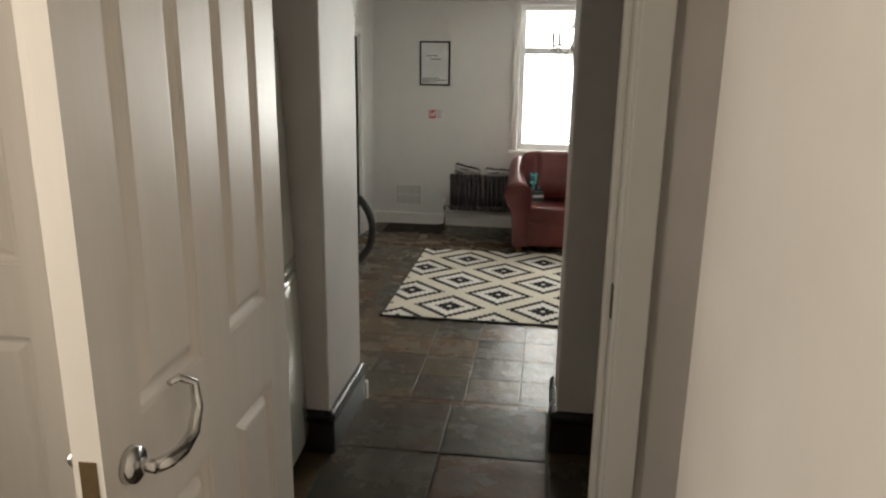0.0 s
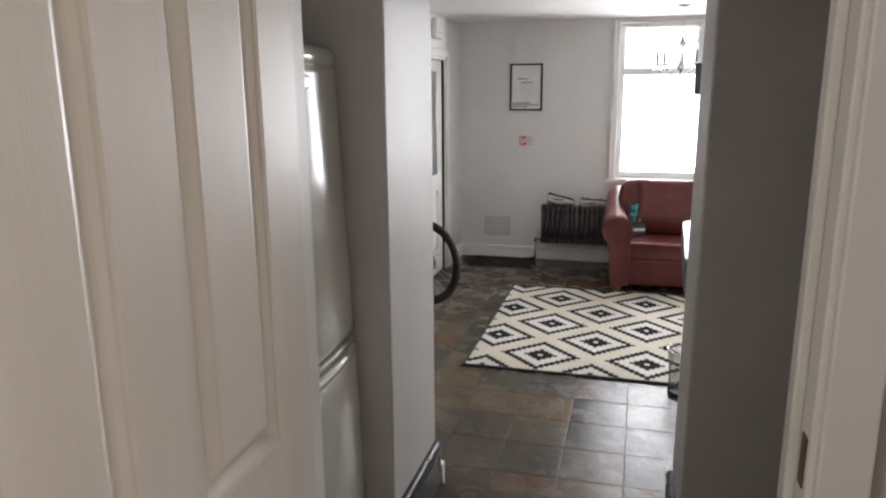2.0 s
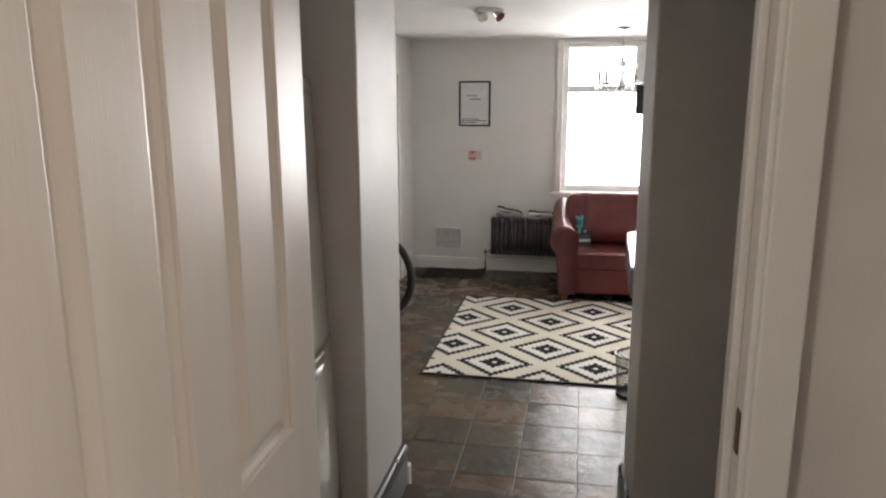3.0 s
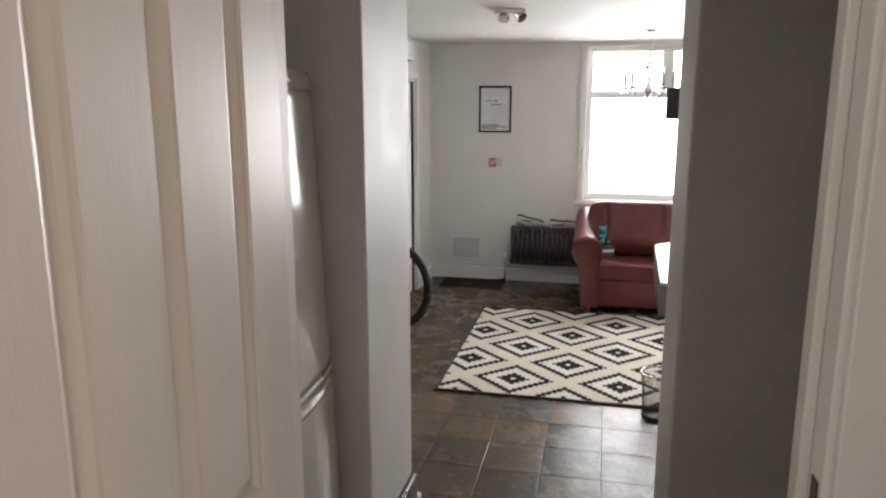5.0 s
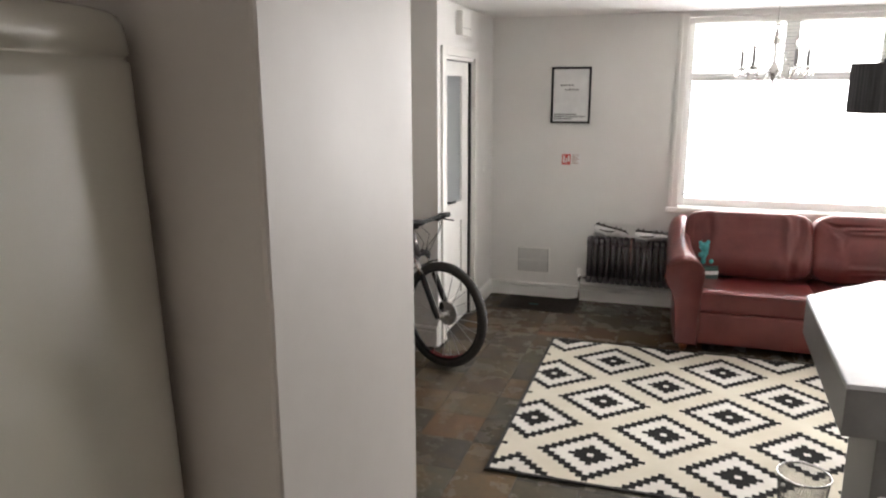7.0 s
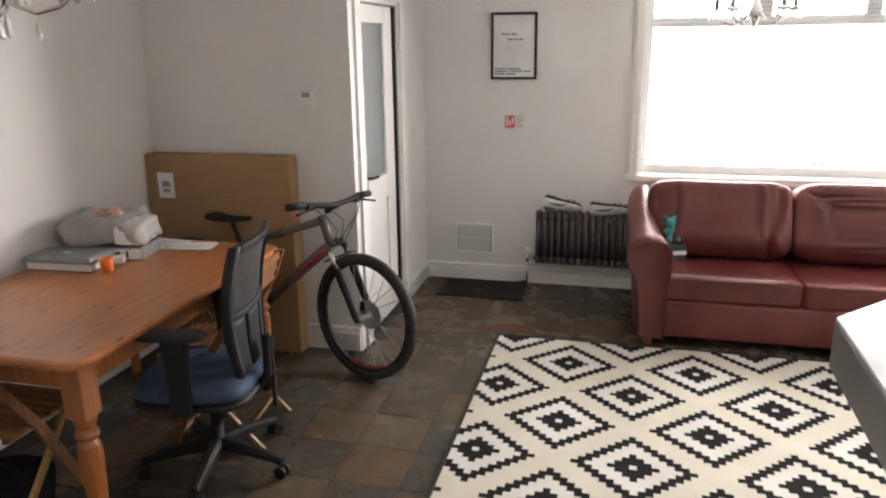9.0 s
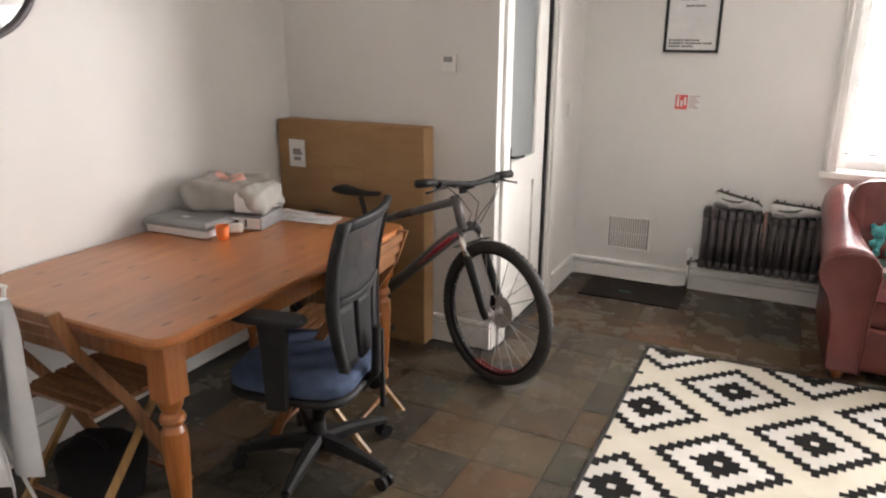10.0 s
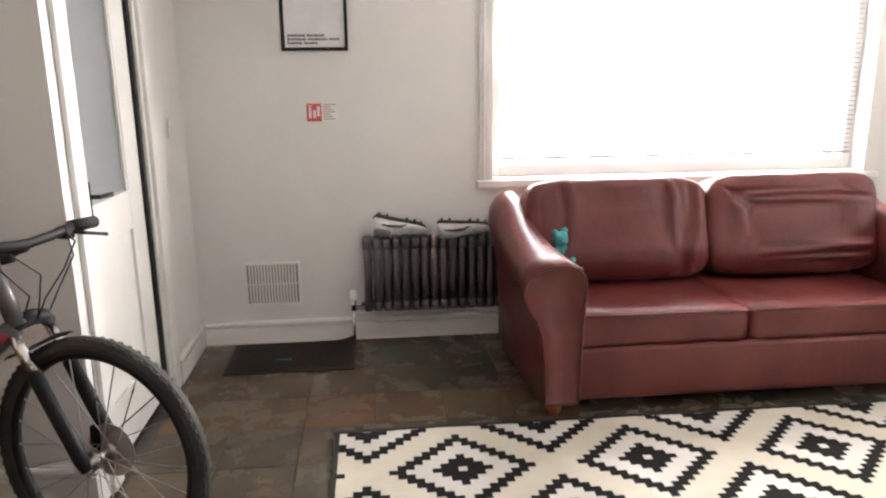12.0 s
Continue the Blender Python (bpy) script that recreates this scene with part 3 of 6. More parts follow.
def build_hall_door():
    # hinged on the doorway's west jamb and swung back into the hall
    d = thing("door_1", (0.577, 0.640, HALL + 0.008), -88.6, "open white four-panel door with a curved chrome lever", "door", kind="structure")
    part("leaf", panelled(bmesh.new(), 0.676, 1.98, 0.04, WIDE), DOORPAINT, d)
    for side in (-1, 1):
        bm = bmesh.new()
        rod(bm, (0.621, side * 0.02, 0.890), (0.621, side * 0.032, 0.890), 0.026, 0.024, 24)
        rod(bm, (0.621, side * 0.03, 0.890), (0.621, side * 0.058, 0.890), 0.0095, None, 16)
        pts = [(0.621, side * 0.056, 0.890), (0.601, side * 0.064, 0.887), (0.566, side * 0.066, 0.883), (0.531, side * 0.066, 0.892), (0.509, side * 0.064, 0.920), (0.502, side * 0.058, 0.955), (0.521, side * 0.045, 0.970), (0.538, side * 0.040, 0.969)]
        tube(bm, pts, [0.010, 0.0105, 0.010, 0.009, 0.008, 0.007, 0.006, 0.005], 12)
        part("lever_handle", bm, CHROME, d, "curved chrome lever handle", True)
    part("latch_plate", boxes((0.6755, -0.011, 0.845, 0.6775, 0.011, 0.925)), surface("aged_brass", (0.20, 0.13, 0.07), (0.34, 0.25, 0.14), 0.4, 20, 80, 0.1, metal=0.9), d)


build_hall_door()
trim = part("trim_hall_doorway", boxes((0.49, 0.642, HALL, 0.546, 0.78, 2.37), (1.285, 0.64, HALL, 1.345, 0.78, 2.37), (0.546, 0.64, 2.337, 1.285, 0.78, 2.37), (1.270, 0.688, HALL, 1.285, 0.722, 2.337), (0.546, 0.688, HALL, 0.560, 0.722, 2.337), (1.293, 0.622, HALL, 1.354, 0.640, 2.40), (0.44, 0.778, HALL, 0.495, 0.795, 2.40), (1.30, 0.778, HALL, 1.38, 0.795, 2.40), bev=0.003), GLOSSWHITE)
tagged(trim, "cream painted door lining with stops and architrave", "trim", kind="structure")
strike = thing("strike_plate", (1.284, 0.663, 1.30), 0, "small dark brass strike plate in the door lining", "strike plate")
part("plate", boxes((-0.0015, -0.011, -0.035, 0.001, 0.011, 0.035)), surface("dull_brass", (0.10, 0.07, 0.045), (0.20, 0.15, 0.09), 0.45, 20, 80, 0.1, metal=0.9), strike)

cup_door = thing("door_2", (-0.26, 0.622, HALL + 0.008), 0, "closed white panelled door in the hall", "door", kind="structure")
part("leaf", panelled(bmesh.new(), 0.66, 1.98, 0.04, FOUR), DOORPAINT, cup_door)


def build_porch_door():
    d = thing("door_3", (-0.775, 5.69, 0.012), 0, "white door with a tall frosted glass light, nearly shut", "door", kind="structure")
    w, h = 0.645, 1.985
    part("leaf", boxes((-0.02, 0, 0, 0.02, 0.055, h), (-0.02, w - 0.16, 0, 0.02, w, h), (-0.02, 0.055, 0, 0.02, w - 0.16, 0.22), (-0.02, 0.055, 0.80, 0.02, w - 0.16, 0.955), (-0.02, 0.055, 1.885, 0.02, w - 0.16, h), (-0.008, 0.055, 0.22, 0.008, w - 0.16, 0.80), bev=0.002), GLOSSWHITE, d)
    part("glazing", boxes((-0.004, 0.055, 0.955, 0.004, w - 0.16, 1.885)), FROST, d, "grey frosted glass")
    part("glazing_bead", boxes((0.004, 0.055, 0.955, 0.016, 0.068, 1.885), (0.004, w - 0.173, 0.955, 0.016, w - 0.16, 1.885), bev=0.002), GLOSSWHITE, d)
    bm = boxes((0.02, 0.05, 0.90, 0.026, 0.09, 1.04), bev=0.003)
    tube(bm, [(0.026, 0.07, 0.99), (0.06, 0.07, 0.99), (0.066, 0.09, 0.99), (0.064, 0.17, 0.985)], 0.008, 10)
    part("lever_handle", bm, BLACKPLASTIC, d, "small black lever handle")
    tr = part("trim_porch_doorway", boxes((-0.90, 5.665, 0, -0.73, 5.69, 2.005), (-0.90, 6.375, 0, -0.73, 6.40, 2.005), (-0.90, 5.665, 2.005, -0.73, 6.40, 2.03), (-0.73, 5.575, 0, -0.712, 5.665, 2.09), (-0.73, 6.40, 0, -0.712, 6.48, 2.09), (-0.73, 5.665, 2.03, -0.712, 6.40, 2.09), bev=0.003), GLOSSWHITE)
    tagged(tr, "white painted door casing", "trim", kind="structure")
    # solid black strips put the shade of the door gaps into colour
    st = part("trim_gap_strip", boxes((-0.80, 6.34, 0, -0.742, 6.372, 2.0), (-0.80, 5.70, 0.0, -0.752, 6.34, 0.011)), BLACKPLASTIC)
    tagged(st, "black strips for the shaded gap and draught strip at the door's edge", "trim", kind="structure")


build_porch_door()


# ---- dining room: the large things ----
def build_rug():
    r = thing("rug", (0.035, 3.97, 0.0), 0, "black and cream flat-woven diamond lattice rug on slate", "rug")
    bm = bmesh.new()
    nx, ny, w, d = 40, 28, 2.74, 1.93
    grid = [[bm.verts.new((w * i / nx, d * j / ny, 0.0085 + 0.0022 * noise.noise(Vector((i * 0.3, j * 0.3, 2.0))))) for i in range(nx + 1)] for j in range(ny + 1)]
    for j in range(ny):
        for i in range(nx):
            bm.faces.new((grid[j][i], grid[j][i + 1], grid[j + 1][i + 1], grid[j + 1][i]))
    part("weave", bm, RUG, r)
    bm = boxes((-0.014, -0.014, 0.001, w + 0.014, 0.006, 0.0118), (-0.014, d - 0.006, 0.001, w + 0.014, d + 0.014, 0.0118), (-0.014, 0.006, 0.001, 0.006, d - 0.006, 0.0118), (w - 0.006, 0.006, 0.001, w + 0.014, d - 0.006, 0.0118), bev=0.004)
    part("binding", bm, RUGEDGE, r, "black edge binding")


build_rug()


def upright_creases(u, v):
    """Loose upright folds that run down from the top seam of a slack cushion."""
    d = 0.0
    for c, k, w, deep in ((-0.62, 0.05, 0.05, 0.010), (-0.36, -0.06, 0.07, 0.013), (-0.10, 0.08, 0.045, 0.016), (0.10, 0.03, 0.04, 0.013), (0.30, -0.10, 0.06, 0.017), (0.52, -0.04, 0.045, 0.013), (0.74, 0.10, 0.06, 0.012)):
        x = (u - c - k * v - 0.03 * math.sin(5 * v + 9 * c)) / w
        run = max(0.0, min(1.0, (0.92 - v) * 5)) * max(0.0, min(1.0, (v + 0.95 + 0.5 * math.sin(11 * c)) * 1.6))
        d += deep * math.exp(-x * x) * run
        d -= 0.6 * deep * math.exp(-((x - 1.6) ** 2)) * run
    return d - 0.018 * math.exp(-((v + 0.45) / 0.35) ** 2) * (1 - 0.4 * u * u)


def swagged_creases(u, v):
    """Sagging folds that sweep across a slack cushion, with a slumped belly below them."""
    d = 0.0
    for v0, sag, u0, w, deep, lo, hi in ((0.24, 0.20, 0.75, 0.05, 0.012, -0.9, 0.5), (-0.08, 0.34, 0.72, 0.06, 0.018, -0.85, 0.75), (-0.34, 0.44, 0.68, 0.07, 0.024, -0.8, 0.9), (-0.58, 0.40, 0.60, 0.06, 0.018, -0.5, 0.85), (0.66, -0.30, -0.45, 0.05, 0.012, -0.8, 0.0), (0.50, 0.25, 0.9, 0.05, 0.010, 0.1, 0.95)):
        x = (v - v0 - sag * (u - u0) ** 2) / w
        run = max(0.0, min(1.0, (u - lo) * 3)) * max(0.0, min(1.0, (hi - u) * 3))
        d += deep * math.exp(-x * x) * run
        d -= 0.7 * deep * math.exp(-((x + 1.7) ** 2)) * run
    return d - 0.022 * math.exp(-((v + 0.5) / 0.3) ** 2) * (1 - 0.5 * u * u)


def build_sofa():
    s = thing("sofa", (0.785, 5.93, 0.0), 0, "two-seat oxblood leather sofa with scroll arms below the window", "sofa")
    W, D = 1.99, 0.93
    part("base", boxes((0.10, 0.035, 0.055, W - 0.10, D - 0.02, 0.285), bev=0.02, seg=3), LEATHER, s, "plain leather front rail", True)

    def arm_ring(y, top):
        h = top - 0.055
        prof = [(0.235, 0.0), (0.24, 0.30 * h), (0.243, 0.55 * h), (0.25, 0.72 * h), (0.258, 0.82 * h), (0.250, 0.91 * h), (0.222, 0.975 * h), (0.175, 1.0 * h), (0.115, 0.995 * h), (0.055, 0.965 * h), (0.012, 0.90 * h), (0.0, 0.81 * h), (0.018, 0.72 * h), (0.052, 0.63 * h), (0.078, 0.50 * h), (0.090, 0.30 * h), (0.092, 0.0)]
        slim = 1 - 0.36 * min(1.0, max(0.0, y / 0.5)) ** 0.8
        return [Vector((x * slim, y, 0.055 + z)) for x, z in prof]

    for mirror in (False, True):
        bm = bmesh.new()
        rows = [(0.012, 0.645), (0.0, 0.655), (0.004, 0.668), (0.10, 0.675), (0.25, 0.69), (0.42, 0.725), (0.58, 0.775), (0.72, 0.815), (0.84, 0.83), (0.885, 0.82)]
        rings = []
        for k, (y, top) in enumerate(rows):
            ring = arm_ring(y, top)
            if k == 0:
                c = Vector((0.16, y, 0.36))
                ring = [c + (p - c) * 0.965 for p in ring]
            if mirror:
                ring = [Vector((W - p.x, p.y, p.z)) for p in ring][::-1]
            rings.append(ring)
        loft(bm, rings)
        a = part("arm", bm, LEATHER, s, "scroll arm", True)
        bm = bmesh.new()
        pts = arm_ring(-0.002, 0.655)
        if mirror:
            pts = [Vector((W - p.x, p.y, p.z)) for p in pts]
        tube(bm, pts, 0.006, 8)
        part("piping", bm, LEATHER, a, "", True)
    bm = bmesh.new()
    cushion(bm, (W - 0.3) / 2, 0.12, 0.36, (W / 2, 0.80, 0.44), 0.25, 0.25, 48, 24)
    part("back_frame", bm, LEATHER, s, "", True)
    for k, x in enumerate((0.615, 1.375)):
        bm = bmesh.new()
        cushion(bm, 0.405, 0.32, 0.085, (x + (-0.022 if k == 0 else 0.022), 0.37, 0.352), 0.28, 0.16, 96, 36, 0.02, 5.0, 3 + k * 5, fold=0.005)
        c = part("seat_cushion", bm, LEATHER, s, "soft leather seat cushion", True)
        bm = bmesh.new()
        x0, x1 = x - 0.37, x + 0.37
        tube(bm, [(x0, 0.055, 0.418), (x, 0.048, 0.421), (x1, 0.055, 0.418)], 0.005, 8)
        part("piping", bm, LEATHER, c, "", True)
        tilt = pose(0, 0, 0, -13, 0, 0)
        bm = bmesh.new()
        cushion(bm, 0.435, 0.125, 0.245, (x + (-0.06 if k == 0 else 0.045), 0.60, 0.668), 0.34, 0.22, 240, 120, 0.012, 8.5, 11 + 9 * k, (1.5, 1, 0.6) if k == 0 else (0.8, 1, 1.3), tilt, 0.004, upright_creases if k == 0 else swagged_creases)
        c = part("back_cushion", bm, LEATHER, s, "creased loose back cushion", True)
        bm = bmesh.new()
        pts = []
        for i in range(15):
            u = -0.40 + 0.80 * i / 14
            q = tilt @ Vector((u, -0.055, 0.226 - 0.03 * (u / 0.4) ** 6))
            pts.append(q + Vector((x + (-0.06 if k == 0 else 0.045), 0.60, 0.668)))
        tube(bm, pts, 0.005, 8)
        part("piping", bm, LEATHER, c, "", True)
    for x in (0.15, W - 0.15):
        for y in (0.06, D - 0.12):
            bm = lathe(bmesh.new(), [(0.022, 0.0), (0.030, 0.02), (0.034, 0.056)], 16, (x, y, 0))
            part("foot", bm, LEGWOOD, s, "turned wooden foot", True)


build_sofa()


def build_table():
    t = thing("dining_table", (-1.985, 3.56, 0.0), 0, "orange-stained pine farmhouse table with turned legs", "table")
    W, D, H = 1.01, 1.49, 0.775
    bm = bmesh.new()

    def outline(inset, z):
        r, pts = 0.07 - inset, []
        for cx, cy, a0 in ((W - 0.07, 0.07, -90), (W - 0.07, D - 0.07, 0), (0.07, D - 0.07, 90), (0.07, 0.07, 180)):
            for k in range(7):
                a = radians(a0 + 15 * k)
                pts.append(Vector((cx + max(r, 0.005) * math.cos(a), cy + max(r, 0.005) * math.sin(a), z)))
        return pts

    loft(bm, [outline(0.010, H - 0.036), outline(0.003, H - 0.030), outline(0.0, H - 0.020), outline(0.002, H - 0.008), outline(0.009, H - 0.001), outline(0.014, H)])
    part("tabletop", bm, TABLEWOOD, t, "knotty pine top with rounded corners")
    part("apron", boxes((0.10, 0.075, H - 0.135, W - 0.10, 0.097, H - 0.037)), LEGWOOD, t)
    part("apron", boxes((0.10, D - 0.097, H - 0.135, W - 0.10, D - 0.075, H - 0.037)), LEGWOOD, t)
    part("apron", boxes((0.075, 0.10, H - 0.135, 0.097, D - 0.10, H - 0.037)), LEGWOOD, t)
    part("apron", boxes((W - 0.097, 0.10, H - 0.135, W - 0.075, D - 0.10, H - 0.037)), LEGWOOD, t)
    for x in (0.098, W - 0.098):
        for y in (0.098, D - 0.098):
            bm = boxes((x - 0.043, y - 0.043, 0.53, x + 0.043, y + 0.043, H - 0.037), bev=0.004)
            prof = [(0.020, 0.0), (0.026, 0.012), (0.026, 0.05), (0.020, 0.07), (0.027, 0.10), (0.034, 0.18), (0.040, 0.29), (0.043, 0.37), (0.040, 0.415), (0.028, 0.435), (0.038, 0.445), (0.043, 0.458), (0.038, 0.472), (0.027, 0.482), (0.036, 0.50), (0.043, 0.525), (0.043, 0.534)]
            lathe(bm, prof, 24, (x, y, 0))
            part("leg", bm, LEGWOOD, t, "chunky turned leg")


build_table()


def build_fridge():
    f = thing("fridge_freezer", (-0.235, 0.963, HALL), 0, "glossy ivory fridge freezer with rounded top in an alcove", "fridge")
    f.matrix_world = f.matrix_world @ pose(0, 0, 0, 0, -2.2, 0)
    part("cabinet", boxes((0, 0.0, 0.012, 0.53, 0.585, 1.507), bev=0.02, seg=3), ENAMEL, f, "", True)

    def front(z0, z1, top):
        bm = bmesh.new()
        rings = []
        n = 30
        zs = [(z0, 0.012), (z0 + 0.012, 0.0), (z0 + 0.03, 0.0), (z1 - 0.07, 0.0), (z1 - 0.052, 0.0), (z1 - 0.049, 0.005), (z1 - 0.046, 0.005), (z1 - 0.043, 0.0), (z1 - 0.016, 0.003), (z1 - 0.005, 0.009), (z1, 0.018)] if top else [(z0, 0.012), (z0 + 0.012, 0.0), (z1 - 0.012, 0.0), (z1, 0.012)]
        for z, inset in zs:
            ring = [Vector((0.532, 0.004, z)), Vector((0.532, 0.581, z))]
            for k in range(n + 1):
                u = math.cos(math.pi * k / n)
                y = 0.2925 + 0.2885 * u
                bow = (0.066 - 0.030 * u * u) * (1 - 0.6 * abs(u) ** 16) - inset
                ring.append(Vector((0.532 + max(bow, 0.004), y, z)))
            rings.append(ring)
        loft(bm, rings)
        return bm

    top = part("door", front(0.735, 1.507, True), ENAMEL, f, "glossy bowed fridge door", True)
    low = part("door", front(0.075, 0.705, False), ENAMEL, f, "glossy bowed freezer door", True)
    for ob, z in ((top, 0.712), (low, 0.706)):
        bm = bmesh.new()
        rings = []
        for k in range(13):
            y = 0.02 + 0.55 * k / 12
            u = 2 * (y - 0.2925) / 0.577
            x = 0.532 + (0.066 - 0.030 * u * u) * (1 - 0.6 * abs(u) ** 16)
            zz = z + (0.014 if ob is top else -0.02)
            rings.append([(x - 0.03, y, zz - 0.010), (x - 0.002, y, zz - 0.012), (x + 0.004, y, zz), (x - 0.004, y, zz + 0.011), (x - 0.03, y, zz + 0.010)])
        loft(bm, rings)
        part("grip_strip", bm, SEAL, ob, "olive tinted grip strip", True)
    bm = bmesh.new()
    cushion(bm, 0.006, 0.043, 0.018, (0.5975, 0.295, 1.418), 0.9, 0.9, 24, 12)
    part("badge", bm, ALLOY, top, "oval metal badge", True)
    part("plinth", boxes((0.02, 0.02, 0.003, 0.5, 0.565, 0.07)), GREYPLASTIC, f)
    for y in (0.06, 0.525):
        bm = bmesh.new()
        rod(bm, (0.46, y, -0.017), (0.46, y, 0.02), 0.018, None, 14)
        part("levelling_foot", bm, BLACKPLASTIC, f)


build_fridge()


def build_island():
    s = thing("breakfast_bar", (1.30, 2.93, 0.0), 0, "pale topped breakfast bar with deep grey edge", "breakfast bar")
    H = 1.03
    plan = [(-0.02, 0.0), (0.80, 0.02), (0.80, 1.22), (0.33, 1.22), (0.015, 0.90)]
    bm = bmesh.new()
    loft(bm, [[Vector((x, y, z)) for x, y in plan] for z in (H - 0.014, H)])
    bmesh.ops.bevel(bm, geom=list(bm.edges), offset=0.003, segments=2, affect="EDGES")
    part("worktop", bm, WORKTOP, s, "glossy pale grey top")
    bm = bmesh.new()
    loft(bm, [[Vector((x, y, z)) for x, y in plan] for z in (H - 0.15, H - 0.0145)])
    bmesh.ops.bevel(bm, geom=list(bm.edges), offset=0.002, segments=1, affect="EDGES")
    part("edge_panel", bm, GREYPANEL, s, "deep grey edge")
    part("pedestal", boxes((0.10, 0.12, 0.0, 0.42, 0.42, H - 0.151), bev=0.004), GREYPANEL, s, "dull grey support panel")
    part("pedestal", boxes((0.55, 0.30, 0.0, 0.75, 1.0, H - 0.151), bev=0.004), GREYPANEL, s)


build_island()


# ---- bicycle ----
def build_bicycle():
    b = thing("bicycle", (-1.68, 5.30, 0.0), -7.0, "graphite and crimson mountain bike parked beside the door", "bicycle")
    b.matrix_world = b.matrix_world @ pose(0, 0, 0, -3, 0, 0)
    R = 0.352

    def wheel(name, at, m, disc_side):
        bm = bmesh.new()
        n = 56
        sec = [(R - 0.062, -0.012), (R - 0.062, 0.012), (R - 0.045, 0.014), (R - 0.04, 0.010), (R - 0.04, -0.010), (R - 0.045, -0.014)]
        rings = []
        for k in range(n):
            a = 2 * math.pi * k / n
            rings.append([bm.verts.new((r * math.cos(a), y, r * math.sin(a))) for r, y in sec])
        for k in range(n):
            p, q = rings[k], rings[(k + 1) % n]
            for j in range(len(sec)):
                bm.faces.new((p[j], p[(j + 1) % len(sec)], q[(j + 1) % len(sec)], q[j]))
        w = part(name, bm, BLACKPLASTIC, b, "black alloy rim", True)
        w.matrix_local = m
        bm = bmesh.new()
        tube(bm, [((R - 0.026) * math.cos(2 * math.pi * k / 64), 0, (R - 0.026) * math.sin(2 * math.pi * k / 64)) for k in range(64)], 0.026, 12, True)
        for k in range(72):
            a = 2 * math.pi * k / 72
            for s in (-1, 1):
                m2 = Matrix.Rotation(-a, 4, "Y") @ Matrix.Translation((R - 0.002, s * 0.011, 0))
                box(bm, -0.005, -0.006, -0.0055, -0.0006, 0.006, 0.0055, m=m2)
        part("tyre", bm, RUBBER, w, "knobbly black tyre")
        bm = bmesh.new()
        rod(bm, (0, -0.05, 0), (0, 0.05, 0), 0.014, None, 16)
        rod(bm, (0, -0.034, 0), (0, -0.026, 0), 0.027, None, 20)
        rod(bm, (0, 0.026, 0), (0, 0.034, 0), 0.027, None, 20)
        part("hub", bm, ALLOY, w, "", True)
        bm = bmesh.new()
        for k in range(24):
            a = 2 * math.pi * k / 24
            s = -1 if k % 2 else 1
            o = a + (0.9 if (k // 2) % 2 else -0.9)
            rod(bm, (0.026 * math.cos(o), s * 0.028, 0.026 * math.sin(o)), ((R - 0.06) * math.cos(a), 0, (R - 0.06) * math.sin(a)), 0.0019, None, 5)
        part("spoke_set", bm, ALLOY, w, "thin bright spokes")
        bm = bmesh.new()
        lathe(bm, [(0.03, -0.001), (0.08, -0.001), (0.08, 0.001), (0.03, 0.001)], 32)
        bmesh.ops.transform(bm, matrix=Matrix.Translation((0, disc_side * 0.04, 0)) @ Matrix.Rotation(radians(90), 4, "X"), verts=bm.verts)
        part("brake_disc", bm, ALLOY, w, "bright brake disc")
        bm = bmesh.new()
        for s in (-1, 1):
            tube(bm, [((R - 0.068) * math.cos(a), s * 0.0135, (R - 0.068) * math.sin(a)) for a in [radians(250 + 4 * i) for i in range(14)]], 0.004, 6)
        part("rim_decal", bm, CRIMSON, w, "crimson rim decal")
        return w

    steer = Matrix.Translation((1.10, 0, 0)) @ pose(0, 0, 0, 0, 0, -15) @ Matrix.Translation((-1.10, 0, 0))
    wheel("rear_wheel", None, Matrix.Translation((0, 0, R)), 1)
    wheel("front_wheel", None, steer @ Matrix.Translation((1.10, 0, R)), 1)
    BB, ST, HT, HB = (0.43, 0, 0.315), (0.315, 0, 0.70), (0.851, 0, 0.895), (0.905, 0, 0.735)
    bm = bmesh.new()
    tube(bm, [(0.858, 0, 0.868), (0.60, 0, 0.776), (0.32, 0, 0.675)], [0.022, 0.020, 0.016], 14)
    part("top_tube", bm, FRAMEPAINT, b, "graphite tube", True)
    bm = bmesh.new()
    tube(bm, [HB, (0.86, 0, 0.702), (0.78, 0, 0.632), BB], [0.027, 0.031, 0.031, 0.027], 16)
    d = part("down_tube", bm, FRAMEPAINT, b, "graphite tube with crimson flash", True)
    bm = bmesh.new()
    for s in (-1, 1):
        tube(bm, [(0.89, s * 0.0245, 0.718), (0.85, s * 0.0285, 0.682), (0.78, s * 0.0290, 0.620), (0.66, s * 0.0275, 0.515)], [0.008, 0.012, 0.014, 0.004], 8)
    part("decal", bm, CRIMSON, d, "crimson flash", True)
    bm = bmesh.new()
    rod(bm, BB, ST, 0.017, None, 14)
    part("seat_tube", bm, FRAMEPAINT, b, "", True)
    bm = bmesh.new()
    rod(bm, HB, HT, 0.024, None, 16)
    part("head_tube", bm, FRAMEPAINT, b, "", True)
    for s in (-1, 1):
        bm = bmesh.new()
        tube(bm, [(0.335, s * 0.012, 0.66), (0.2, s * 0.05, 0.53), (0.0, s * 0.068, R)], 0.009, 10)
        part("seat_stay", bm, ALLOY, b, "silver stay", True)
        bm = bmesh.new()
        tube(bm, [(0.40, s * 0.03, 0.315), (0.2, s * 0.06, 0.335), (0.0, s * 0.068, R)], 0.011, 10)
        part("chain_stay", bm, FRAMEPAINT, b, "", True)
    bm = bmesh.new()
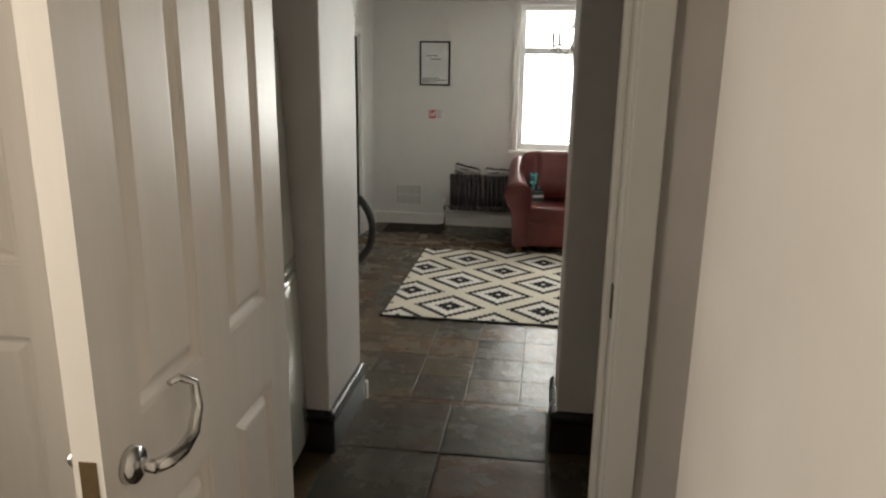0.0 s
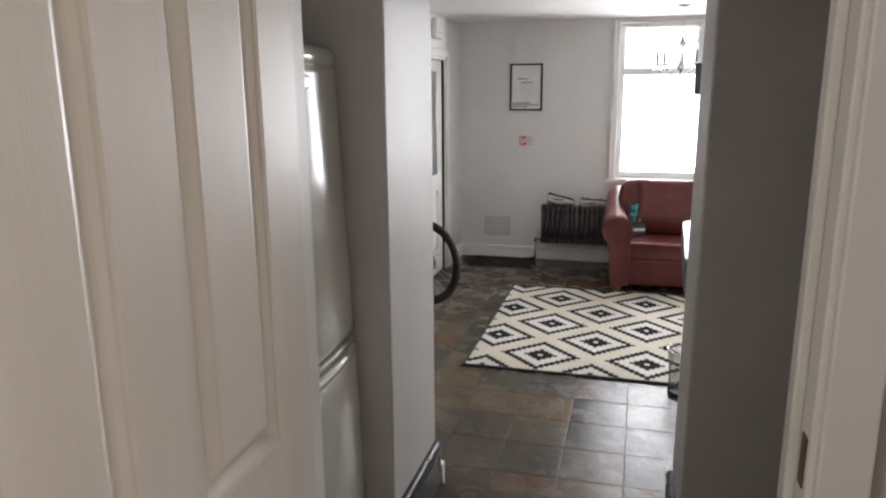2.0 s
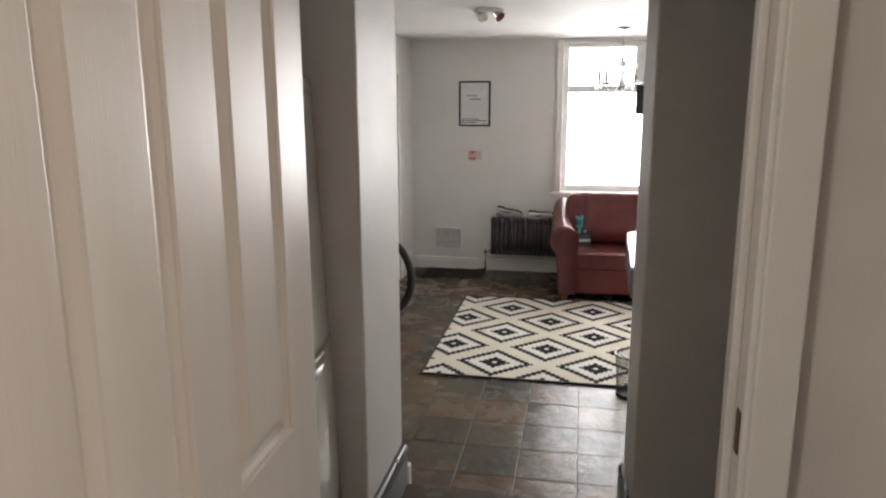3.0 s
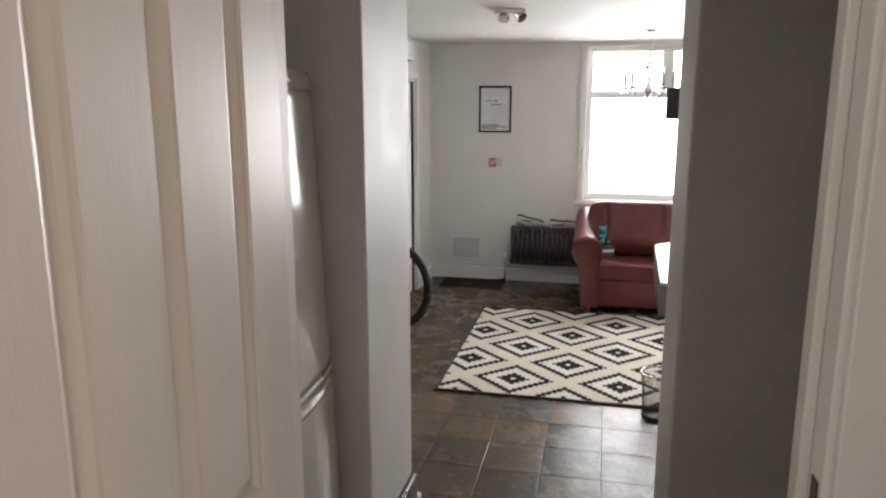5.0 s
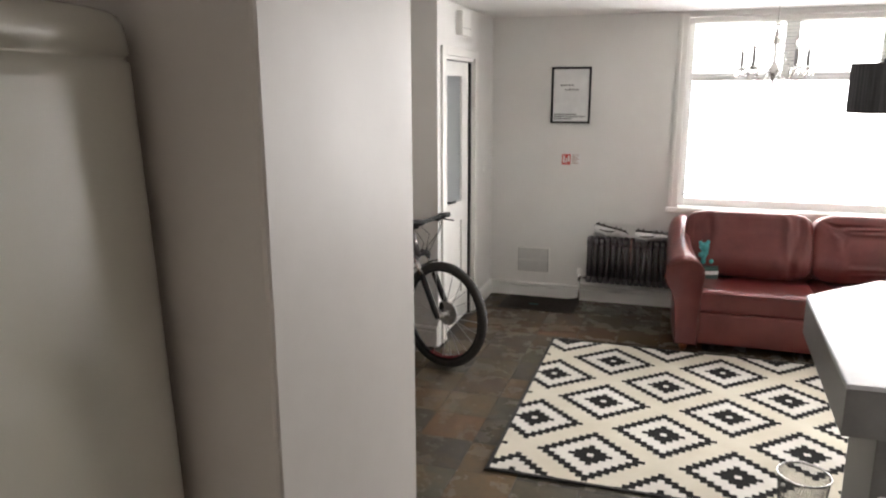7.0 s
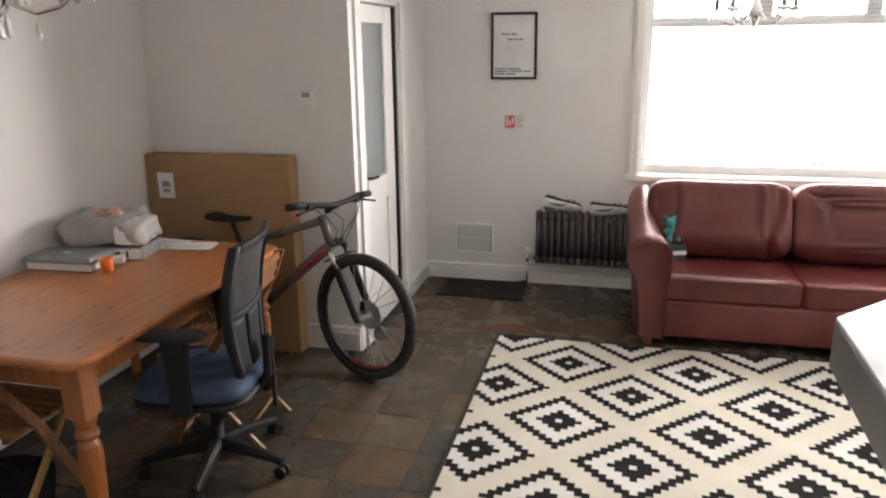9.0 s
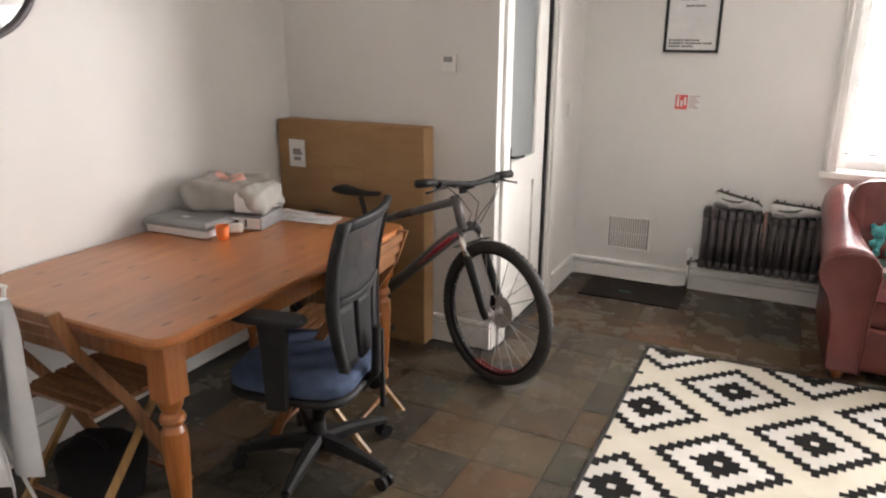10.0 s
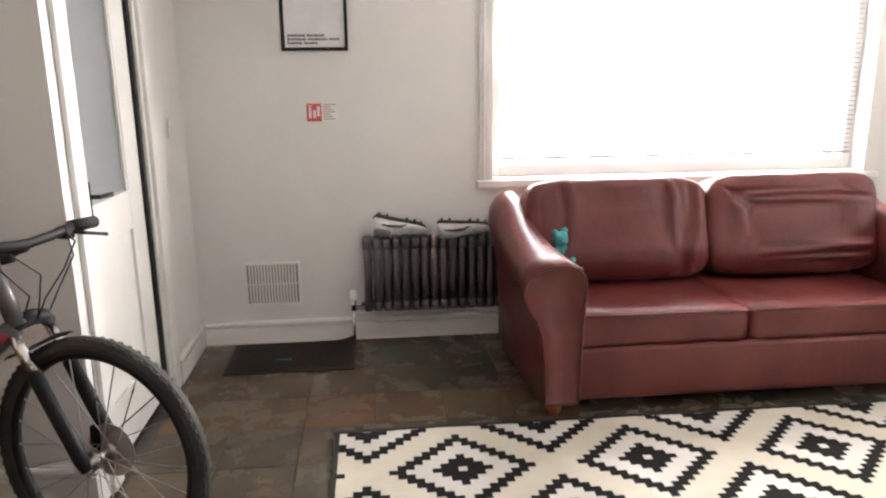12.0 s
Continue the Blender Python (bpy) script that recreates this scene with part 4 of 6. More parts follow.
    rod(bm, ST, (0.272, 0, 0.812), 0.0135, None, 14)
    part("seat_post", bm, BLACKPLASTIC, b, "", True)
    bm = bmesh.new()
    rings = []
    for x, w, h in ((-0.13, 0.060, 0.026), (-0.115, 0.074, 0.036), (-0.06, 0.066, 0.034), (0.0, 0.040, 0.028), (0.07, 0.022, 0.024), (0.13, 0.017, 0.020), (0.145, 0.010, 0.012)):
        rings.append([Vector((0.255 + x, w * math.cos(2 * math.pi * k / 14), 0.832 + 0.012 * (abs(x) / 0.14) ** 2 + h * 0.6 * math.sin(2 * math.pi * k / 14))) for k in range(14)])
    loft(bm, rings)
    part("saddle", bm, BLACKPLASTIC, b, "slim black saddle", True)
    # fork and bars turn together
    F = new("fork")
    F.parent = b
    F.matrix_local = steer
    bm = bmesh.new()
    for s in (-1, 1):
        tube(bm, [(0.962, s * 0.062, 0.605), (1.092, s * 0.062, 0.362), (1.105, s * 0.06, 0.335)], [0.021, 0.020, 0.014], 14)
    part("lower_legs", bm, BLACKPLASTIC, F, "black fork legs", True).name = "fork_lower"
    bm = bmesh.new()
    for s in (-1, 1):
        rod(bm, (0.903, s * 0.062, 0.715), (0.967, s * 0.062, 0.597), 0.0165, None, 16)
    part("stanchion", bm, CHROME, F, "bright chrome stanchions", True)
    bm = bmesh.new()
    tube(bm, [(0.900, -0.066, 0.715), (0.905, -0.045, 0.737), (0.908, 0, 0.745), (0.905, 0.045, 0.737), (0.900, 0.066, 0.715)], [0.020, 0.022, 0.024, 0.022, 0.020], 12)
    part("fork_crown", bm, BLACKPLASTIC, F, "", True)
    bm = bmesh.new()
    rod(bm, HT, (0.842, 0, 0.925), 0.019, None, 14)
    tube(bm, [(0.842, 0, 0.918), (0.88, 0, 0.938), (0.912, 0, 0.948)], 0.019, 12)
    part("stem", bm, BLACKPLASTIC, F, "", True)
    bm = bmesh.new()
    bar = [(0.868, -0.305, 0.970), (0.880, -0.20, 0.969), (0.902, -0.10, 0.958), (0.912, 0, 0.950), (0.902, 0.10, 0.958), (0.880, 0.20, 0.969), (0.868, 0.305, 0.970)]
    tube(bm, bar, 0.0140, 12)
    part("handlebar", bm, BLACKPLASTIC, F, "wide black riser bar", True)
    for s in (-1, 1):
        bm = bmesh.new()
        rod(bm, (0.867, s * 0.312, 0.970), (0.879, s * 0.205, 0.9695), 0.0195, None, 14)
        part("grip", bm, BLACKPLASTIC, F, "", True)
        bm = bmesh.new()
        box(bm, 0.865, s * 0.175 - 0.018, 0.938, 0.905, s * 0.175 + 0.018, 0.975, bev=0.006)
        tube(bm, [(0.90, s * 0.185, 0.958), (0.925, s * 0.21, 0.952), (0.93, s * 0.26, 0.942), (0.922, s * 0.30, 0.934)], [0.006, 0.006, 0.005, 0.006], 8)
        part("brake_lever", bm, BLACKPLASTIC, F)
        bm = bmesh.new()
        tube(bm, [(0.90, s * 0.165, 0.955), (0.98, s * 0.11, 0.945), (1.0, s * 0.04, 0.88), (0.955, s * 0.01, 0.80), (0.93, 0.0, 0.74)], 0.0025, 6)
        tube(bm, [(0.905, s * 0.16, 0.95), (0.96, s * 0.12, 0.90), (0.965, s * 0.05, 0.82), (0.93, s * 0.045, 0.755)], 0.0025, 6)
        part("cable", bm, BLACKPLASTIC, F)
    bm = bmesh.new()
    rings = []
    for x, z, w in ((0.80, 0.615, 0.010), (0.86, 0.640, 0.030), (0.93, 0.672, 0.036), (0.99, 0.700, 0.032), (1.04, 0.712, 0.014)):
        rings.append([(x, -w, z - 0.006), (x, 0, z + 0.004), (x, w, z - 0.006), (x, 0, z)])
    loft(bm, rings)
    part("mudguard", bm, BLACKPLASTIC, F, "short black front mudguard")
    bm = bmesh.new()
    box(bm, 1.03, 0.035, 0.34, 1.075, 0.062, 0.42, bev=0.008)
    part("brake_caliper", bm, BLACKPLASTIC, F)
    bm = bmesh.new()
    lathe(bm, [(0.06, -0.002), (0.088, -0.002), (0.088, 0.002), (0.06, 0.002)], 36)
    bmesh.ops.transform(bm, matrix=Matrix.Translation((0.43, -0.05, 0.315)) @ Matrix.Rotation(radians(90), 4, "X"), verts=bm.verts)
    rod(bm, (0.43, -0.075, 0.315), (0.43, 0.075, 0.315), 0.02, None, 16)
    part("chainring", bm, DARKMETAL, b)
    for s, a in ((-1, -50), (1, 130)):
        c, q = math.cos(radians(a)), math.sin(radians(a))
        bm = bmesh.new()
        tube(bm, [(0.43, s * 0.078, 0.315), (0.43 + 0.17 * c, s * 0.086, 0.315 + 0.17 * q)], [0.014, 0.010], 10)
        k = part("crank", bm, ALLOY, b, "silver crank arm", True)
        bm = boxes((0.43 + 0.17 * c - 0.05, s * 0.095, 0.303 + 0.17 * q, 0.43 + 0.17 * c + 0.045, s * 0.18, 0.327 + 0.17 * q), bev=0.006)
        part("pedal", bm, BLACKPLASTIC, k)


build_bicycle()


# ---- office chair ----
def build_office_chair():
    c = thing("office_chair", (-0.925, 4.22, 0.0), 191.0, "blue-seated office chair with grey mesh back at the table", "chair")
    bm = bmesh.new()
    rod(bm, (0, 0, 0.07), (0, 0, 0.20), 0.032, 0.028, 20)
    rod(bm, (0, 0, 0.20), (0, 0, 0.335), 0.025, None, 20)
    part("gas_column", bm, BLACKPLASTIC, c, "", True)
    for k in range(5):
        a = radians(72 * k + 20)
        ca, sa = math.cos(a), math.sin(a)
        bm = bmesh.new()
        rings = []
        for r, w, z, h in ((0.02, 0.032, 0.115, 0.026), (0.12, 0.028, 0.112, 0.022), (0.24, 0.022, 0.095, 0.016), (0.315, 0.016, 0.078, 0.012)):
            rings.append([(r * ca - u * w * sa, r * sa + u * w * ca, z + v * h) for u, v in ((-1, -1), (1, -1), (1, 0.4), (0.5, 1), (-0.5, 1), (-1, 0.4))])
        loft(bm, rings)
        leg = part("base_arm", bm, BLACKPLASTIC, c)
        bm = bmesh.new()
        for s in (-1, 1):
            rod(bm, (0.31 * ca - s * 0.011 * sa, 0.31 * sa + s * 0.011 * ca, 0.029), (0.31 * ca - s * 0.026 * sa, 0.31 * sa + s * 0.026 * ca, 0.029), 0.028, None, 16)
        rod(bm, (0.31 * ca, 0.31 * sa, 0.02), (0.31 * ca, 0.31 * sa, 0.075), 0.010, None, 10)
        part("castor", bm, BLACKPLASTIC, leg)
    bm = boxes((-0.12, -0.10, 0.33, 0.14, 0.10, 0.385), bev=0.012)
    part("mechanism", bm, BLACKPLASTIC, c)
    bm = bmesh.new()
    cushion(bm, 0.245, 0.245, 0.022, (0.03, 0, 0.395), 0.5, 0.45, 48, 12)
    part("seat_pan", bm, BLACKPLASTIC, c, "", True)
    bm = bmesh.new()
    cushion(bm, 0.24, 0.24, 0.045, (0.03, 0, 0.44), 0.55, 0.45, 56, 18, 0.006, 6.0, 2.0)
    part("seat", bm, BLUEFABRIC, c, "worn navy fabric seat", True)

    def back_at(z, y):
        t = (z - 0.52) / 0.58
        return -0.205 - 0.075 * t + 0.035 * math.sin(t * 3.0) + 0.035 * (y / 0.22) ** 2

    def half_width(z):
        t = (z - 0.52) / 0.58
        return 0.175 + 0.055 * math.sin(min(1.0, t) * 2.2)

    def back_strip(z0, z1, f0, f1, thick, nz=14, ny=8):
        bm = bmesh.new()
        front = []
        for i in range(nz + 1):
            z = z0 + (z1 - z0) * i / nz
            w = half_width(z)
            front.append([(back_at(z, w * (f0 + (f1 - f0) * j / ny)), w * (f0 + (f1 - f0) * j / ny), z) for j in range(ny + 1)])
        a = [[bm.verts.new((x + thick / 2, y, z)) for x, y, z in row] for row in front]
        b2 = [[bm.verts.new((x - thick / 2, y, z)) for x, y, z in row] for row in front]
        for i in range(nz):
            for j in range(ny):
                bm.faces.new((a[i][j], a[i][j + 1], a[i + 1][j + 1], a[i + 1][j]))
                bm.faces.new((b2[i][j], b2[i + 1][j], b2[i + 1][j + 1], b2[i][j + 1]))
        for i in range(nz):
            bm.faces.new((a[i][0], a[i + 1][0], b2[i + 1][0], b2[i][0]))
            bm.faces.new((a[i][ny], b2[i][ny], b2[i + 1][ny], a[i + 1][ny]))
        for j in range(ny):
            bm.faces.new((a[0][j], b2[0][j], b2[0][j + 1], a[0][j + 1]))
            bm.faces.new((a[nz][j], a[nz][j + 1], b2[nz][j + 1], b2[nz][j]))
        return bm

    for f0, f1 in ((-1.0, -0.86), (0.86, 1.0)):
        part("back_stile", back_strip(0.50, 1.055, f0, f1, 0.030, 18, 2), GREYPLASTIC, c, "grey back frame", True)
    part("back_rail", back_strip(1.02, 1.055, -0.86, 0.86, 0.026, 3, 12), GREYPLASTIC, c, "", True)
    part("back_rail", back_strip(0.745, 0.77, -0.86, 0.86, 0.022, 3, 12), GREYPLASTIC, c, "", True)
    part("back_panel", back_strip(0.51, 0.745, -0.30, 0.30, 0.016, 8, 8), GREYPLASTIC, c, "grey lower back panel", True)
    part("back_panel", back_strip(0.51, 0.745, -0.86, -0.44, 0.016, 8, 5), GREYPLASTIC, c, "", True)
    part("back_panel", back_strip(0.51, 0.745, 0.44, 0.86, 0.016, 8, 5), GREYPLASTIC, c, "", True)
    part("back_mesh", back_strip(0.768, 1.022, -0.87, 0.87, 0.003, 10, 12), WEAVE, c, "open woven black mesh", True)
    bm = bmesh.new()
    tube(bm, [(-0.08, 0, 0.36), (-0.19, 0, 0.37), (-0.245, 0, 0.44), (-0.25, 0, 0.62)], [0.02, 0.022, 0.02, 0.016], 10)
    box(bm, -0.268, -0.035, 0.28, -0.25, -0.015, 0.60, bev=0.004)
    part("back_spine", bm, BLACKPLASTIC, c)
    bm = bmesh.new()
    rod(bm, (-0.22, -0.09, 0.37), (-0.22, -0.035, 0.37), 0.032, 0.03, 18)
    part("adjusting_knob", bm, BLACKPLASTIC, c, "", True)
    bm = bmesh.new()
    rod(bm, (-0.05, 0.03, 0.29), (-0.05, 0.08, 0.29), 0.026, 0.024, 16)
    part("adjusting_knob", bm, BLACKPLASTIC, c, "", True)
    for s in (-1, 1):
        bm = bmesh.new()
        tube(bm, [(0.02, s * 0.12, 0.385), (0.02, s * 0.24, 0.38), (0.015, s * 0.275, 0.40)], 0.018, 10)
        loft(bm, [[(0.015 - w, s * 0.275 - 0.016, z), (0.015 + w, s * 0.275 - 0.016, z), (0.015 + w, s * 0.275 + 0.016, z), (0.015 - w, s * 0.275 + 0.016, z)] for z, w in ((0.39, 0.036), (0.58, 0.042), (0.71, 0.052))])
        post = part("arm_post", bm, BLACKPLASTIC, c)
        bm = bmesh.new()
        cushion(bm, 0.135, 0.045, 0.017, (0.03, s * 0.27, 0.725), 0.5, 0.5, 32, 10)
        part("arm_pad", bm, GREYPLASTIC, post, "", True)


build_office_chair()


# ---- folding chairs ----
def build_folding_chair():
    f = thing("folding_chair", (-1.515, 3.88, 0.0), 0, "slatted folding wooden chair pushed under the table", "chair", "folding chairs at the table")
    # local: y forward under the table, back towards -y
    for s in (-1, 1):
        bm = bmesh.new()
        loft(bm, [[(s * 0.205 - 0.009, y - 0.022, z), (s * 0.205 + 0.009, y - 0.022, z), (s * 0.205 + 0.009, y + 0.022, z), (s * 0.205 - 0.009, y + 0.022, z)] for y, z in ((0.02, 0.0), (-0.19, 0.44), (-0.36, 0.70), (-0.41, 0.84))])
        part("long_leg", bm, FOLDWOOD, f, "flat curved side rail")
        bm = bmesh.new()
        loft(bm, [[(s * 0.18 - 0.009, y - 0.016, z), (s * 0.18 + 0.009, y - 0.016, z), (s * 0.18 + 0.009, y + 0.016, z), (s * 0.18 - 0.009, y + 0.016, z)] for y, z in ((-0.40, 0.0), (-0.02, 0.44))])
        part("short_leg", bm, PALEWOOD, f, "pale square leg")
        part("seat_rail", boxes((s * 0.155 - 0.01, -0.30, 0.418, s * 0.155 + 0.01, 0.04, 0.442)), FOLDWOOD, f)
    for y, z in ((-0.33, 0.08), (0.0, 0.045)):
        bm = bmesh.new()
        rod(bm, (-0.19, y, z), (0.19, y, z), 0.009, None, 10)
        part("stretcher", bm, FOLDWOOD, f)
    first = part("seat_slat", boxes((-0.195, -0.018, -0.007, 0.195, 0.018, 0.007), bev=0.002, seg=1), FOLDWOOD, f)
    first.matrix_local = pose(0, -0.29, 0.450)
    for k in range(1, 8):
        shared("seat_slat", first.data, f, pose(0, -0.29 + 0.046 * k, 0.450))
    for y, z in ((-0.405, 0.815), (-0.39, 0.765), (-0.372, 0.715)):
        part("back_slat", boxes((-0.196, y - 0.007, z - 0.018, 0.196, y + 0.007, z + 0.018), bev=0.002, seg=1), FOLDWOOD, f)
    copy_thing(f, pose(-1.22, 4.50, 0, 0, 0, 97))
    return f


build_folding_chair()


# ---- radiator and what lies on it ----
def build_radiator():
    r = thing("radiator", (0.14, 6.865, 0.0), 0, "dark cast-iron column radiator on the wall", "radiator")
    bm = bmesh.new()
    for y in (-0.032, 0.032):
        tube(bm, [(0.025, y, 0.245), (0.025, y, 0.40), (0.025, y, 0.555)], [0.021, 0.0195, 0.021], 14)
    for z, h in ((0.235, 0.030), (0.565, 0.032)):
        cushion(bm, 0.0240, 0.064, h, (0.025, 0, z), 0.5, 0.55, 24, 12)
    first = part("section", bm, IRON, r, "", True)
    for k in range(1, 16):
        shared("section", first.data, r, pose(0.049 * k, 0, 0))
    bm = bmesh.new()
    rod(bm, (0.0, 0, 0.235), (0.79, 0, 0.235), 0.016, None, 12)
    rod(bm, (0.0, 0, 0.565), (0.79, 0, 0.565), 0.016, None, 12)
    part("manifold", bm, IRON, r)
    bm = bmesh.new()
    tube(bm, [(-0.055, 0.075, 0.165), (0.10, 0.082, 0.163), (0.80, 0.082, 0.163)], 0.013, 12)
    part("return_pipe", bm, GLOSSWHITE, r, "painted pipe under the columns", True)
    for x in (0.15, 0.64):
        part("wall_bracket", boxes((x, 0.03, 0.30, x + 0.02, 0.134, 0.32)), IRON, r)
    v = thing("radiator_valve", (0.085, 6.865, 0.0), 0, "chrome radiator valve with white cap and pipe", "valve")
    bm = bmesh.new()
    tube(bm, [(0, 0, 0.0), (0, 0, 0.10), (0, 0, 0.235)], 0.0075, 10)
    rod(bm, (0, 0, 0.205), (0, 0, 0.265), 0.014, None, 14)
    rod(bm, (0, 0, 0.235), (0.062, 0, 0.235), 0.011, None, 12)
    part("pipe", bm, CHROME, v, "", True)
    bm = bmesh.new()
    lathe(bm, [(0.016, 0.262), (0.019, 0.27), (0.018, 0.305), (0.012, 0.312)], 18)
    part("cap", bm, GLOSSWHITE, v, "white plastic cap", True)


build_radiator()


def build_boot(at, turn, flip, tilt, label):
    b = thing("football_boot", at, turn, label, "football boot", "boots drying on the radiator")
    b.matrix_world = b.matrix_world @ pose(0, 0, 0, 0, tilt, 0) @ pose(0, 0, 0, flip, 0, 0)
    rows = [(-0.138, 0.020, 0.008, 0.030), (-0.130, 0.032, 0.0, 0.062), (-0.10, 0.036, 0.0, 0.080), (-0.055, 0.034, 0.0, 0.080), (-0.01, 0.034, 0.0, 0.066), (0.04, 0.040, 0.0, 0.054), (0.09, 0.044, 0.002, 0.044), (0.125, 0.034, 0.006, 0.034), (0.143, 0.014, 0.012, 0.024)]
    bm = bmesh.new()
    loft(bm, [[(x, w * math.cos(2 * math.pi * k / 16), (z0 + z1) / 2 + (z1 - z0) / 2 * math.sin(2 * math.pi * k / 16)) for k in range(16)] for x, w, z0, z1 in rows])
    part("upper", bm, BOOTWHITE, b, "white and grey upper", True)
    bm = bmesh.new()
    loft(bm, [[(x, w * 1.02 * math.cos(2 * math.pi * k / 12), z0 - 0.002 + 0.010 * math.sin(2 * math.pi * k / 12)) for k in range(12)] for x, w, z0, z1 in rows])
    sole = part("sole", bm, BOOTSOLE, b, "dark muddy sole", True)
    for x, y in ((-0.115, -0.02), (-0.115, 0.02), (-0.075, -0.022), (-0.075, 0.022), (0.03, -0.027), (0.03, 0.027), (0.07, -0.028), (0.07, 0.028), (0.11, -0.016), (0.11, 0.016)):
        bm = bmesh.new()
        rod(bm, (x, y, 0.002), (x, y, -0.020), 0.0095, 0.006, 10)
        part("stud", bm, BOOTSOLE, sole)
    for s in (-1, 1):
        bm = bmesh.new()
        tube(bm, [(-0.10, s * 0.034, 0.050), (-0.05, s * 0.035, 0.050), (0.0, s * 0.036, 0.040), (0.03, s * 0.039, 0.022)], [0.004, 0.007, 0.008, 0.003], 8)
        part("flash", bm, BOOTSOLE, b, "dark side flash", True)
    bm = bmesh.new()
    cushion(bm, 0.045, 0.031, 0.012, (-0.085, 0, 0.078), 0.8, 0.7, 24, 10)
    part("collar", bm, GREYPACK, b, "grey padded collar", True)


build_boot((0.335, 6.86, 0.668), 8, 146, 15, "white football boot lying sole up on the radiator")
build_boot((0.665, 6.855, 0.652), -4, 152, 3, "dark soled football boot lying upside down on the radiator")
tassel = thing("boot_lace", (0.495, 6.79, 0.0), 0, "thin pinkish lace hanging over the radiator", "lace")
bm = bmesh.new()
tube(bm, [(0, 0.03, 0.610), (0.004, 0.003, 0.607), (0.006, 0.0, 0.575), (0.0, -0.002, 0.49)], 0.0024, 6)
tube(bm, [(0.01, 0.03, 0.610), (0.012, 0.003, 0.607), (0.010, 0.0, 0.58), (0.012, -0.001, 0.40)], 0.002, 6)
part("cord", bm, PINKPRINT, tassel)


# ---- cardboard box, mat, wall fittings ----
box_thing = thing("cardboard_box", (-1.985, 5.385, 0.0), 0, "tall flat brown cardboard box leaning on the wall", "box")
bm = boxes((0, 0, 0.002, 0.915, 0.112, 1.17), bev=0.006)
part("carton", bm, CARD, box_thing)
part("flap", boxes((0.004, 0.004, 1.168, 0.46, 0.106, 1.175), (0.462, 0.006, 1.168, 0.912, 0.108, 1.177)), CARD, box_thing)
lab = part("shipping_label", boxes((0.075, -0.0022, 0.92, 0.18, -0.0004, 1.07)), PAPER, box_thing, "white printed label")
part("print", boxes((0.105, -0.0032, 0.955, 0.15, -0.0024, 0.975), (0.10, -0.0032, 0.985, 0.152, -0.0024, 1.02), (0.152, -0.0032, 0.99, 0.165, -0.0024, 1.0)), GREYPACK, lab)
part("crease", boxes((0.35, -0.0015, 0.94, 0.56, 0.0, 0.943), (0.35, -0.0015, 0.86, 0.353, 0.0, 0.94), (0.557, -0.0015, 0.86, 0.56, 0.0, 0.94)), surface("card_crease", (0.19, 0.115, 0.055), (0.23, 0.145, 0.07), 0.85, 20, 100, 0.1), box_thing)

mat_thing = thing("doormat", (-0.545, 6.555, 0.0), 0, "dark brown rubber-edged doormat with curled corner", "doormat")
bm = bmesh.new()
nx, ny = 24, 14
top = [[bm.verts.new((0.63 * i / nx, 0.40 * j / ny, 0.008 + 0.0016 * noise.noise(Vector((i * 0.8, j * 0.8, 0))) + 0.03 * max(0, (i - 19) / 5) ** 2 * max(0, (j - 9) / 5) ** 2)) for i in range(nx + 1)] for j in range(ny + 1)]
low = [[bm.verts.new((v.co.x, v.co.y, max(0.001, v.co.z - 0.007))) for v in row] for row in top]
for j in range(ny):
    for i in range(nx):
        bm.faces.new((top[j][i], top[j][i + 1], top[j + 1][i + 1], top[j + 1][i]))
        bm.faces.new((low[j][i], low[j + 1][i], low[j + 1][i + 1], low[j][i + 1]))
for i in range(nx):
    bm.faces.new((top[0][i], low[0][i], low[0][i + 1], top[0][i + 1]))
    bm.faces.new((top[ny][i], top[ny][i + 1], low[ny][i + 1], low[ny][i]))
for j in range(ny):
    bm.faces.new((top[j][0], top[j + 1][0], low[j + 1][0], low[j][0]))
    bm.faces.new((top[j][nx], low[j][nx], low[j + 1][nx], top[j + 1][nx]))
part("fibre", bm, MATFIBRE, mat_thing)
part("tag", boxes((0.23, 0.15, 0.0095, 0.31, 0.157, 0.0105)), TEAL, mat_thing, "small green mark")

poster = thing("framed_poster", (-0.22, 6.978, 1.522), 0, "black framed poster of small black type on white", "picture")
W, H = 0.325, 0.456
part("frame", boxes((0, 0, 0, 0.016, 0.022, H), (W - 0.016, 0, 0, W, 0.022, H), (0.016, 0, 0, W - 0.016, 0.022, 0.016), (0.016, 0, H - 0.016, W - 0.016, 0.022, H), bev=0.002), BLACKPLASTIC, poster, "slim black frame")
sheet = part("sheet", boxes((0.014, 0.012, 0.014, W - 0.014, 0.016, H - 0.014)), PAPER, poster, "white printed sheet")
bm = bmesh.new()
for x0, x1, z in ((0.075, 0.135, 0.305), (0.145, 0.185, 0.305), (0.115, 0.16, 0.268), (0.17, 0.225, 0.268), (0.03, 0.115, 0.068), (0.125, 0.21, 0.068), (0.03, 0.12, 0.05), (0.13, 0.225, 0.05), (0.235, 0.285, 0.05), (0.03, 0.10, 0.032), (0.11, 0.175, 0.032)):
    x = x0
    k = 0
    while x < x1:
        wd = 0.0065 if k % 3 else 0.0085
        box(bm, x, 0.0108, z, min(x + wd, x1), 0.0114, z + (0.0095 if k % 4 else 0.012))
        x += wd + 0.0025
        k += 1
part("lettering", bm, INK, sheet)

